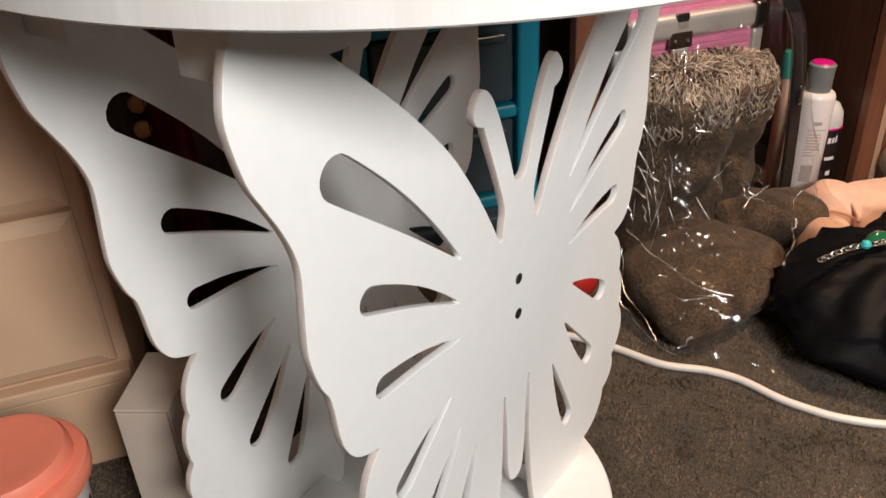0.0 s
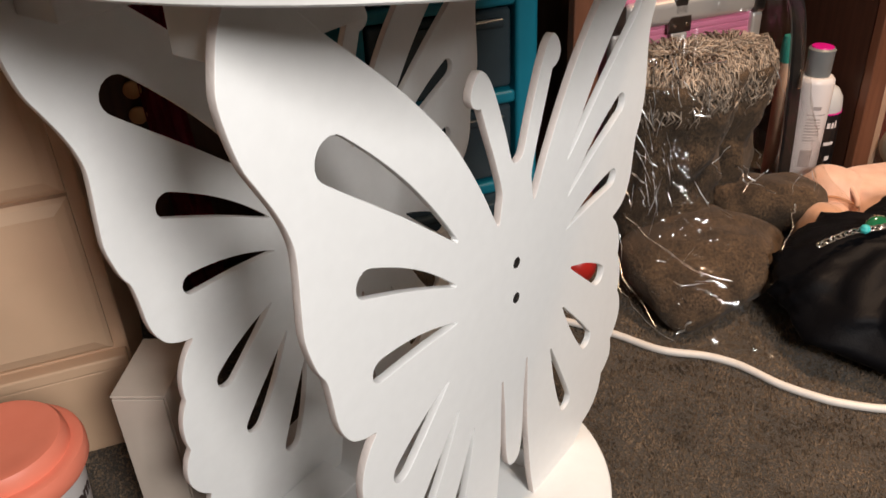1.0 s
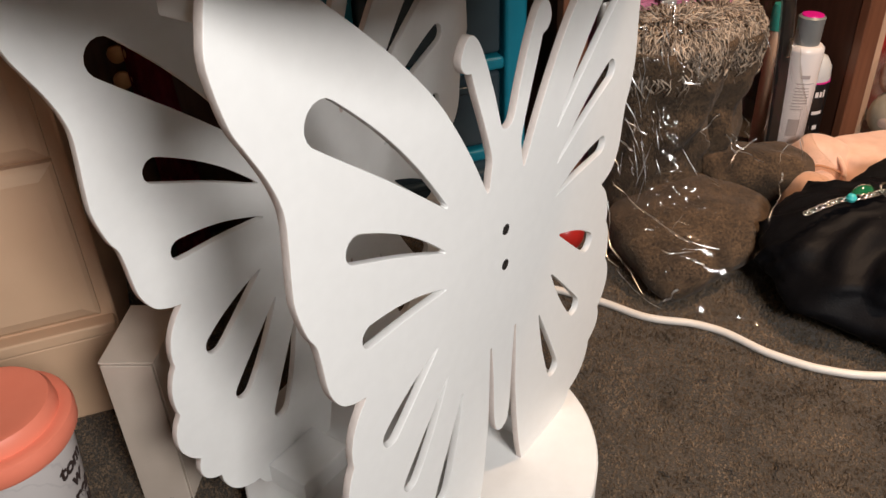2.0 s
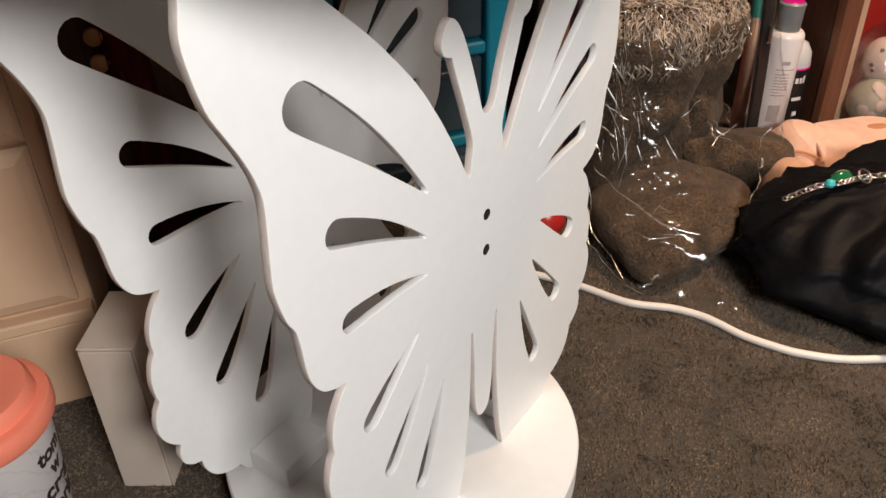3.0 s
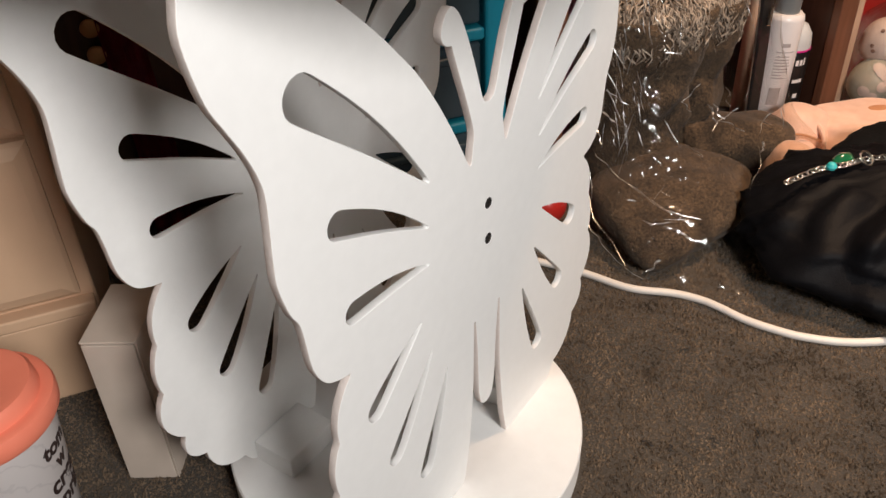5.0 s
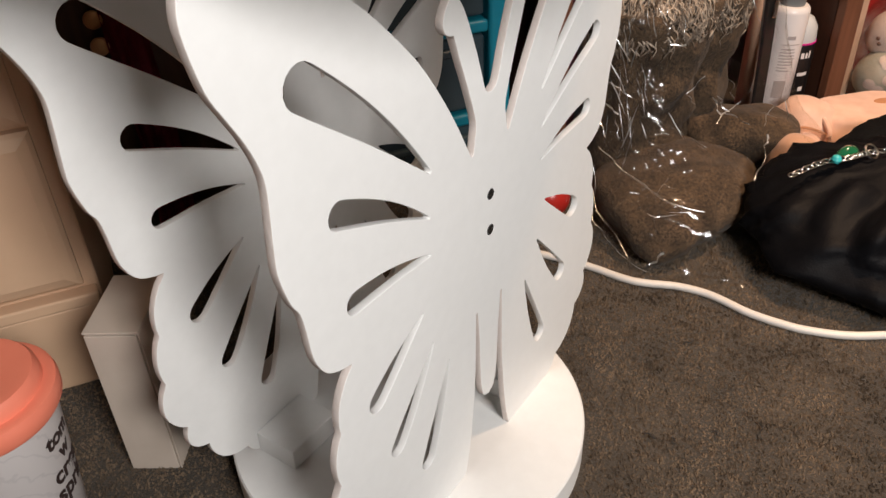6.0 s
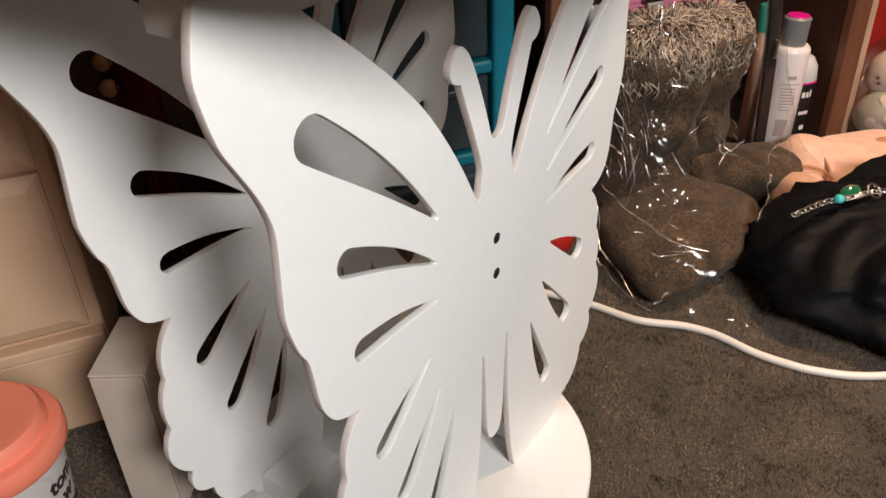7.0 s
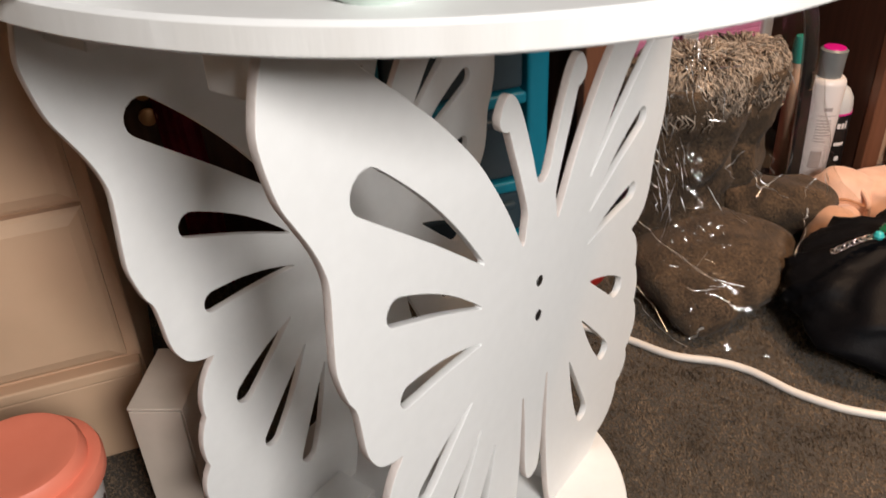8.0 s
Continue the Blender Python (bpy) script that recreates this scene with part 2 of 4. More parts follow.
def spline(points, per=8, closed=False):
    """Points along a Catmull-Rom curve through the given points."""
    p = [np.array(q, float) for q in points]
    out, n = [], len(p)
    for i in range(n if closed else n - 1):
        a, b, c, d = (p[(i + k) % n] if closed else p[min(max(i + k, 0), n - 1)] for k in (-1, 0, 1, 2))
        for s in range(per):
            t = s / per
            out.append(0.5 * (2 * b + (c - a) * t + (2 * a - 5 * b + 4 * c - d) * t * t + (3 * b - a - 3 * c + d) * t ** 3))
    if not closed:
        out.append(p[-1])
    return out


def tube_bm(points, radius, sides=10, bm=None, closed=False):
    """A round tube along points; radius is a number or a function of 0..1."""
    bm = bm or bmesh.new()
    pts = [Vector(p) for p in points]
    n, rings = len(pts), []
    up = Vector((0, 0, 1))
    for i, p in enumerate(pts):
        d = (pts[(i + 1) % n] - pts[i - 1]) if closed else (pts[min(i + 1, n - 1)] - pts[max(i - 1, 0)])
        d.normalize()
        ref = up if abs(d.dot(up)) < 0.95 else Vector((1, 0, 0))
        s = d.cross(ref).normalized()
        q = s.cross(d)
        r = radius(i / max(1, n - 1)) if callable(radius) else radius
        rings.append([bm.verts.new(p + r * (math.cos(2 * math.pi * k / sides) * s + math.sin(2 * math.pi * k / sides) * q)) for k in range(sides)])
    for i in range(n if closed else n - 1):
        a, b = rings[i], rings[(i + 1) % n]
        for k in range(sides):
            bm.faces.new((a[k], a[(k + 1) % sides], b[(k + 1) % sides], b[k]))
    if not closed:
        bm.faces.new(rings[0][::-1])
        bm.faces.new(rings[-1])
    return bm


def cut_sheet(loops, depth, bevel=0.0005):
    """A flat board with holes: loops of (x, z), thickness along y from 0 to depth. Faces are painted, the cut edge is bare."""
    cu = bpy.data.curves.new("sheet", "CURVE")
    cu.dimensions, cu.fill_mode = "2D", "BOTH"
    cu.extrude, cu.bevel_depth, cu.bevel_resolution, cu.offset = depth / 2 - bevel, bevel, 1, -bevel
    for loop in loops:
        sp = cu.splines.new("POLY")
        sp.points.add(len(loop) - 1)
        for q, (x, z) in zip(sp.points, loop):
            q.co = (x, z, 0, 1)
        sp.use_cyclic_u = True
    ob = bpy.data.objects.new("sheet", cu)
    scene.collection.objects.link(ob)
    me = bpy.data.meshes.new_from_object(ob.evaluated_get(bpy.context.evaluated_depsgraph_get()))
    bpy.data.objects.remove(ob)
    bpy.data.curves.remove(cu)
    me.transform(Matrix.Translation((0, depth / 2, 0)) @ pose(0, 0, 0, 90))
    me.materials.clear()
    return me


def text_mesh(words, size, depth=0.0004):
    cu = bpy.data.curves.new("words", "FONT")
    cu.body, cu.size, cu.extrude, cu.offset = words, size, depth / 2, 0.0007
    ob = bpy.data.objects.new("words", cu)
    scene.collection.objects.link(ob)
    me = bpy.data.meshes.new_from_object(ob.evaluated_get(bpy.context.evaluated_depsgraph_get()))
    bpy.data.objects.remove(ob)
    bpy.data.curves.remove(cu)
    me.materials.clear()
    return me


# ---------------------------------------------------------------- setting
def build_setting():
    size = 0.006
    floor = part("floor", box_bm(-2.2, 2.2, -2.6, 1.0, -0.05, 0.0), SHADED_CARPET)
    floor.matrix_world = ROOM
    tagged(floor, "brown-grey mottled cut-pile carpet on the floor", "carpet", kind="structure")
    # assumed walls and ceiling close the room and shape the bounce light
    for name, b in (("wall_back", (-2.2, 2.2, 1.0, 1.1, -0.05, 2.4)), ("wall_left", (-2.3, -2.2, -2.6, 1.1, -0.05, 2.4)),
                    ("wall_right", (2.2, 2.3, -2.6, 1.1, -0.05, 2.4))):
        w = part(name, box_bm(*b), WALL)
        w.matrix_world = ROOM
        tagged(w, "plain assumed room wall, warm brown to set the bounce light", "wall", kind="structure")
    w = part("wall_front", box_bm(-2.3, 2.3, -2.7, -2.6, -0.05, 2.4), WALL)
    w.matrix_world = ROOM
    tagged(w, "plain assumed room wall, warm brown to set the bounce light", "wall", kind="structure")
    c = part("ceiling", box_bm(-2.3, 2.3, -2.7, 1.1, 2.4, 2.5), CEIL)
    c.matrix_world = ROOM
    tagged(c, "plain white painted ceiling", "ceiling", kind="structure")


build_setting()

# ---------------------------------------------------------------- butterfly table
BOARD = 0.0062     # thickness of the cut panels
GAP = 0.1800       # from the face of one panel to the face of the other
TOP_Z, TOP_T, TOP_R = 0.5664, 0.0135, 0.275
BASE_Z, BASE_LOW = 0.0282, -0.0066


# the table leans a little on the soft carpet
TABLE = pose(-0.0099, -0.0032, 0.0065, 0.556, 0.352, 0.10)


def arc(a, b, bulge, n=8):
    """A scallop from a to b that bulges to the left of its way."""
    a, b = np.array(a), np.array(b)
    d = b - a
    side = np.array((d[1], -d[0]))
    return [a + d * t + side * bulge * math.sin(math.pi * t) ** 0.8 for t in (i / n for i in range(n))]


def half_outline():
    pts = []
    antenna = [(-0.0030, 0.3927), (-0.0080, 0.3971), (-0.0160, 0.4200), (-0.0275, 0.4485), (-0.0366, 0.4650), (-0.0455, 0.4712),
               (-0.0528, 0.4660), (-0.0567, 0.4574), (-0.0547, 0.4508), (-0.0500, 0.4474), (-0.0453, 0.4463)]
    pts += [(0.0, 0.3919)] + spline(antenna, 4)
    pts += spline([(-0.0440, 0.4425), (-0.0373, 0.4249), (-0.0285, 0.4024), (-0.0200, 0.3768), (-0.0211, 0.3640), (-0.0231, 0.3522)], 4)
    pts += spline([(-0.0257, 0.3517), (-0.0437, 0.3852), (-0.0619, 0.4143), (-0.0794, 0.4386), (-0.0967, 0.4579), (-0.1190, 0.4801),
                   (-0.1395, 0.4981), (-0.1557, 0.5117), (-0.1800, 0.5319), (-0.2164, TOP_Z)], 4)
    pts += spline([(-0.2251, TOP_Z), (-0.2337, 0.5547), (-0.2393, 0.5438), (-0.2432, 0.5294), (-0.2450, 0.5138), (-0.2390, 0.4858), (-0.2305, 0.4685),
                   (-0.2223, 0.4529), (-0.2160, 0.4364), (-0.2139, 0.4208), (-0.2163, 0.3840), (-0.2160, 0.3681), (-0.2105, 0.3468),
                   (-0.2052, 0.3362), (-0.2029, 0.3228), (-0.1998, 0.2967), (-0.1913, 0.2798), (-0.1793, 0.2723), (-0.1686, 0.2695)], 4)
    notches = [(-0.1699, 0.2671), (-0.1868, 0.2203), (-0.1932, 0.1745), (-0.1853, 0.1187), (-0.1702, 0.0847), (-0.1318, 0.0445), (-0.1177, BASE_Z)]
    for a, b, k in zip(notches, notches[1:], (0.13, 0.11, 0.22, 0.26, 0.20, 0.12)):
        pts += arc(a, b, k)
    pts += spline([(-0.1177, BASE_Z), (-0.0374, BASE_Z)], 1)
    pts += spline([(-0.0374, BASE_Z), (-0.0294, 0.0663), (-0.0223, 0.1275), (-0.0207, 0.1716), (-0.0200, 0.2051)], 5)
    pts += spline([(-0.0177, 0.2051), (-0.0148, 0.1706), (-0.0129, 0.1266), (-0.0086, 0.1055), (0.0, 0.1000)], 5)
    return [(float(p[0]), float(p[1])) for p in pts]


def teardrop(tip, end, width, side=0.0, n=26):
    """A slot from a sharp tip to a rounded end; side bends its middle line."""
    a, b = np.array(tip), np.array(end)
    d = b - a
    length = float(np.hypot(*d))
    d /= length
    s = np.array((-d[1], d[0]))
    body = length - width / 2
    left, right = [], []
    for i in range(n + 1):
        t = i / n
        mid = a + d * body * t + s * side * math.sin(math.pi * t)
        w = width / 2 * (0.07 + 0.93 * (1 - (1 - t) ** 1.7))
        left.append(mid + s * w)
        right.append(mid - s * w)
    cap = [a + d * body + width / 2 * (math.cos(k) * s + math.sin(k) * d) for k in (math.pi * j / 8 for j in range(1, 8))]
    return [(float(q[0]), float(q[1])) for q in left + cap + right[::-1]]


SLOTS = [((-0.0745, 0.3638), (-0.1900, 0.4740), 0.0262, -0.0034),
         ((-0.0776, 0.3303), (-0.1725, 0.3850), 0.0188, -0.0030),
         ((-0.0780, 0.2998), (-0.1670, 0.3145), 0.0168, -0.0026),
         ((-0.0900, 0.2560), (-0.1549, 0.2120), 0.0192, -0.0012),
         ((-0.0790, 0.2205), (-0.1345, 0.1465), 0.0180, 0.0010),
         ((-0.0597, 0.1880), (-0.0960, 0.0944), 0.0180, 0.0010)]


def panel_mesh():
    half = half_outline()
    outline = half + [(-x, z) for x, z in half[::-1] if abs(x) > 0.0004]
    loops = [outline]
    for tip, end, width, side in SLOTS:
        hole = teardrop(tip, end, width, side)
        loops += [hole, [(-x, z) for x, z in hole[::-1]]]
    me = cut_sheet(loops, BOARD)
    bm = bmesh.new()
    bm.from_mesh(me)
    bmesh.ops.remove_doubles(bm, verts=bm.verts[:], dist=0.00002)
    bm.to_mesh(me)
    bm.free()
    me.materials.append(WHITE)
    me.materials.append(EDGE)
    rims = np.array([q for loop in loops[1:] for q in loop])
    for p in me.polygons:
        c = p.center
        in_slot = np.min(np.hypot(rims[:, 0] - c.x, rims[:, 1] - c.z)) < 0.003
        p.material_index = 0 if abs(p.normal.y) > 0.5 or in_slot else 1
    return me


def build_table():
    t = thing("side_table", "white painted round side table with two butterfly-shaped cut-out panels as legs", "table", TABLE)
    me = panel_mesh()
    for k, y in enumerate((0.0, GAP)):
        p = link_mesh("butterfly_panel", me, None, t, "white butterfly cut-out board with teardrop slots")
        p.location = (0, y, 0)
    cy = GAP / 2 + 0.003
    top = part("tabletop", lathe_bm([(0, 0), (TOP_R - 0.0015, 0), (TOP_R, 0.0012), (TOP_R, TOP_T - 0.002), (TOP_R - 0.002, TOP_T), (0, TOP_T)], 160), WHITE, t, smooth=True, angle=30)
    top.data.materials.append(RIM)
    for p in top.data.polygons:
        p.material_index = 1 if abs(p.normal.z) < 0.3 else 0
    top.location = (-0.0165, 0.079, TOP_Z)
    base = part("base_plate", lathe_bm([(0, BASE_LOW), (0.172, BASE_LOW), (0.1735, BASE_LOW + 0.0012), (0.1735, BASE_Z - 0.002), (0.172, BASE_Z), (0, BASE_Z)], 112), WHITE, t, smooth=True, angle=30)
    base.location = (0, cy, 0)
    # glued mounting blocks on the inner faces, under the top and on the base
    for x0, x1, y0, y1, z0, z1 in ((-0.230, -0.139, BOARD, 0.046, 0.526, TOP_Z), (0.139, 0.230, BOARD, 0.046, 0.526, TOP_Z),
                                   (-0.228, -0.139, GAP - 0.040, GAP, 0.526, TOP_Z), (0.139, 0.228, GAP - 0.040, GAP, 0.526, TOP_Z),
                                   (-0.120, -0.060, GAP - 0.046, GAP, BASE_Z, 0.052), (0.060, 0.120, GAP - 0.046, GAP, BASE_Z, 0.052),
                                   (-0.120, -0.060, BOARD, 0.050, BASE_Z, 0.052), (0.060, 0.120, BOARD, 0.050, BASE_Z, 0.052)):
        part("mounting_block", box_bm(x0, x1, y0 + 0.0002, y1 - 0.0002, z0, z1, 0.0012), WHITE, t)
    for z in (0.3085, 0.2765):
        s = part("screw", lathe_bm([(0, 0.0002), (0.0012, 0.0002), (0.0016, 0.0005), (0.0038, 0.0006), (0.0045, 0.0003), (0.0047, -0.0006)], 20), SCREW, t, "dark countersunk screw head", True)
        s.matrix_local = pose(0, 0, z, 90, 0, 0)
        # raised steel cross added for the white highlights in the screw's recess
        slot = box_bm(-0.0030, 0.0030, -0.0006, 0.0006, 0.0004, 0.0009, 0.0001)
        box_bm(-0.0006, 0.0006, -0.0030, 0.0030, 0.0004, 0.0010, 0.0001, bm=slot)
        part("cross_glint", slot, STEEL, s, "raised steel cross standing in for highlights in the recess")
    return t


build_table()


# ---------------------------------------------------------------- chest of drawers
def build_chest():
    t = thing("chest_of_drawers", "cream wooden chest with deep drawers, standing on the carpet", "chest", ROOM)
    u1, v0 = -0.3150, 0.290
    u0 = u1 - 0.80
    part("carcass", box_bm(u0, u1, v0 + 0.012, v0 + 0.46, 0.0, 0.80, 0.003), CREAM, t)
    part("plinth", box_bm(u0, u1 - 0.004, v0 - 0.004, v0 + 0.012, 0.0, 0.104, 0.003), CREAM, t)
    part("plinth_moulding", box_bm(u0, u1 - 0.002, v0 - 0.007, v0 + 0.012, 0.104, 0.118, 0.0025, 3), CREAM, t)
    for z0, z1 in ((0.126, 0.304), (0.309, 0.487), (0.492, 0.670)):
        bm = bmesh.new()
        a, b = u0 + 0.02, u1 - 0.0135
        ring = []
        for inset, depth in ((0.0, 0.0125), (0.0, 0.003), (0.004, 0.0), (0.015, -0.004), (0.022, -0.004)):
            ring.append([bm.verts.new(q) for q in ((a + inset, v0 + depth, z0 + inset), (b - inset, v0 + depth, z0 + inset),
                                                    (b - inset, v0 + depth, z1 - inset), (a + inset, v0 + depth, z1 - inset))])
        for r, s in zip(ring, ring[1:]):
            for i in range(4):
                bm.faces.new((r[i], r[(i + 1) % 4], s[(i + 1) % 4], s[i]))
        bm.faces.new(ring[-1])
        part("drawer_front", bm, CREAM, t)
    part("chest_top", box_bm(u0 - 0.01, u1 + 0.008, v0 - 0.012, v0 + 0.46, 0.80, 0.822, 0.006, 3), CREAM, t)


build_chest()


# ---------------------------------------------------------------- dark shelf unit
def build_shelves():
    t = thing("shelf_unit", "dark brown wooden shelf unit with an open bottom bay", "shelf", ROOM)
    v0, v1 = 0.472, 0.90
    part("side_panel", box_bm(0.312, 0.332, v0 + 0.001, v1, 0.0, 1.1, 0.001), DARKWOOD, t)
    part("side_panel", box_bm(0.836, 0.862, v0 + 0.001, v1, 0.0, 1.1, 0.001), DARKWOOD, t)
    part("front_stile", box_bm(0.298, 0.338, v0 - 0.018, v0, 0.0, 1.1, 0.002), BROWNWOOD, t, "reddish brown front stile")
    part("front_stile", box_bm(0.834, 0.869, v0 - 0.018, v0, 0.0, 1.1, 0.002), BROWNWOOD, t, "reddish brown front stile")
    part("back_panel", box_bm(0.332, 0.836, v1 - 0.012, v1 - 0.002, 0.0, 1.1), DARKWOOD, t)
    part("shelf_board", box_bm(0.332, 0.836, v0 + 0.02, v1 - 0.013, 0.56, 0.58, 0.001), DARKWOOD, t)
    part("top_board", box_bm(0.30, 0.87, v0 - 0.02, v1, 1.1, 1.12, 0.002), DARKWOOD, t)


build_shelves()


# ---------------------------------------------------------------- soft shapes


def blob_bm(rings, steps=48, crumple=0.0, scale=20.0, seed=0.0, close_top=True, close_bottom=True):
    """A soft closed shape: rings of (centre, function of angle giving an offset vector), roughened by noise along the offset."""
    bm = bmesh.new()
    loops = []
    for c, shape in rings:
        loop = []
        for i in range(steps):
            a = 2 * math.pi * i / steps
            o = Vector(shape(a))
            p = Vector(c) + o
            if crumple:
                k = noise.noise(p * scale + Vector((seed, 0, 0))) + 0.5 * noise.noise(p * scale * 2.3 + Vector((0, seed, 0)))
                p += o.normalized() * crumple * k
            loop.append(bm.verts.new(p))
        loops.append(loop)
    for a, b in zip(loops, loops[1:]):
        for i in range(steps):
            j = (i + 1) % steps
            bm.faces.new((a[i], a[j], b[j], b[i]))
    if close_bottom:
        bm.faces.new(loops[0][::-1])
    if close_top:
        bm.faces.new(loops[-1])
    return bm


def oval(a, b, power=2.0, tilt=0.0):
    """The offset of a superellipse with half sizes a, b in the u-v plane."""
    def f(t):
        c, s = math.cos(t), math.sin(t)
        x = a * math.copysign(abs(c) ** (2 / power), c)
        y = b * math.copysign(abs(s) ** (2 / power), s)
        return (x * math.cos(tilt) - y * math.sin(tilt), x * math.sin(tilt) + y * math.cos(tilt), 0)
    return f


def along_tube(path, widths, heights, steps=32, crumple=0.0, scale=20.0, seed=0.0):
    """A flattened tube along a level path, for feet, sleeves and folds."""
    pts = [Vector(p) for p in path]
    n, rings = len(pts), []
    for i, p in enumerate(pts):
        d = (pts[min(i + 1, n - 1)] - pts[max(i - 1, 0)]).normalized()
        s = d.cross(Vector((0, 0, 1))).normalized()
        q = s.cross(d)
        w, h = widths[i], heights[i]
        rings.append((p, lambda a, s=s, q=q, w=w, h=h: tuple(math.cos(a) * w * s + math.sin(a) * h * q)))
    return blob_bm(rings, steps, crumple, scale, seed)


def crease(p, direction, across, seed):
    """Sharp ridges that run along a direction: a stretched ridged noise."""
    d = Vector(direction).normalized()
    al = p.dot(d)
    q = p - d * al
    k = 1 - abs(noise.noise(q * across + d * al * across * 0.07 + Vector((seed, seed * 0.7, 0))) * 2.2)
    return max(k, 0.0) ** 6


def fold(p, direction, across, seed):
    """Soft long folds that run along a direction."""
    d = Vector(direction).normalized()
    al = p.dot(d)
    return noise.noise((p - d * al) * across + d * al * across * 0.18 + Vector((seed, seed * 1.3, 0)))


def smooth_list(values, per=4):
    return [float(v[0]) for v in spline([(v,) for v in values], per)]


# ---------------------------------------------------------------- wardrobe and cloth in the dark corner
def build_wardrobe():
    t = thing("wardrobe", "dark brown wooden wardrobe standing in a dark corner", "wardrobe", ROOM)
    part("carcass", box_bm(-0.34, -0.02, 0.622, 0.985, 0.0, 1.5, 0.003), DARKWOOD, t)
    for a, b in ((-0.336, -0.232), (-0.228, -0.024)):
        d = part("wardrobe_door", box_bm(a, b, 0.602, 0.6218, 0.03, 1.48, 0.003), DARKWOOD, t)
        if a < -0.3:
            for z in (0.2985, 0.2645):
                k = part("knob", lathe_bm([(0, 0.017), (0.007, 0.0165), (0.0112, 0.014), (0.0118, 0.010), (0.006, 0.006), (0.004, 0.0)], 24), GOLD, d,
                         "round gold-coloured knob", True)
                k.matrix_local = pose(-0.2545, 0.602, z, 90, 0, 0)


def build_cloth():
    bm = bmesh.new()
    nu, nz = 26, 24
    grid = [[bm.verts.new((-0.243 + 0.050 * i / nu + 0.004 * math.sin(j * 0.4), 0.578 + 0.006 * math.sin(i * 0.38 + 0.07 * j) + 0.003 * math.sin(i * 0.9) + 0.003 * math.sin(j * 0.7),
                           0.0 + 0.62 * j / nz)) for i in range(nu + 1)] for j in range(nz + 1)]
    for j in range(nz):
        for i in range(nu):
            bm.faces.new((grid[j][i], grid[j][i + 1], grid[j + 1][i + 1], grid[j + 1][i]))
    bmesh.ops.solidify(bm, geom=bm.faces[:], thickness=0.002)
    ob = part("hanging_cloth", bm, REDCLOTH, None, smooth=True)
    ob.matrix_world = ROOM
    tagged(ob, "dark red folded cloth hanging beside the wardrobe", "cloth")


build_wardrobe()
build_cloth()


# ---------------------------------------------------------------- teal drawer tower
def build_tower():
    t = thing("drawer_tower", "teal plastic drawer tower with smoky translucent drawers", "storage drawers", ROOM)
    u0, u1, v0, v1 = -0.004, 0.268, 0.500, 0.84
    for a, b in ((u0, u0 + 0.032), (u1 - 0.032, u1)):
        part("corner_post", box_bm(a, b, v0 - 0.004, v0 + 0.030, 0.0, 0.66, 0.006, 3), TEAL, t)
        part("side_wall", box_bm(a + 0.006, b - 0.006, v0 + 0.031, v1, 0.0, 0.66, 0.002), TEAL, t)
    part("back_wall", box_bm(u0 + 0.03, u1 - 0.03, v1 - 0.006, v1, 0.0, 0.66), TEAL, t)
    part("tower_top", box_bm(u0 - 0.004, u1 + 0.004, v0 - 0.008, v1, 0.66, 0.684, 0.008, 3), TEAL, t)
    for z in (0.004, 0.092, 0.226, 0.360, 0.494):
        part("cross_rail", box_bm(u0 + 0.0325, u1 - 0.0325, v0 - 0.002, v0 + 0.024, z, z + 0.018, 0.005, 3), TEAL, t)
    for z0, z1 in ((0.024, 0.088), (0.114, 0.222), (0.248, 0.356), (0.382, 0.490), (0.516, 0.652)):
        d = part("drawer", box_bm(u0 + 0.036, u1 - 0.036, v0 + 0.004, v1 - 0.02, z0, z1, 0.006, 3), SMOKE, t, "smoky translucent plastic drawer")
        part("drawer_lip", box_bm(u0 + 0.050, u1 - 0.050, v0 - 0.007, v0 + 0.006, z1 - 0.022, z1 - 0.010, 0.004, 3), SMOKE, d)


build_tower()


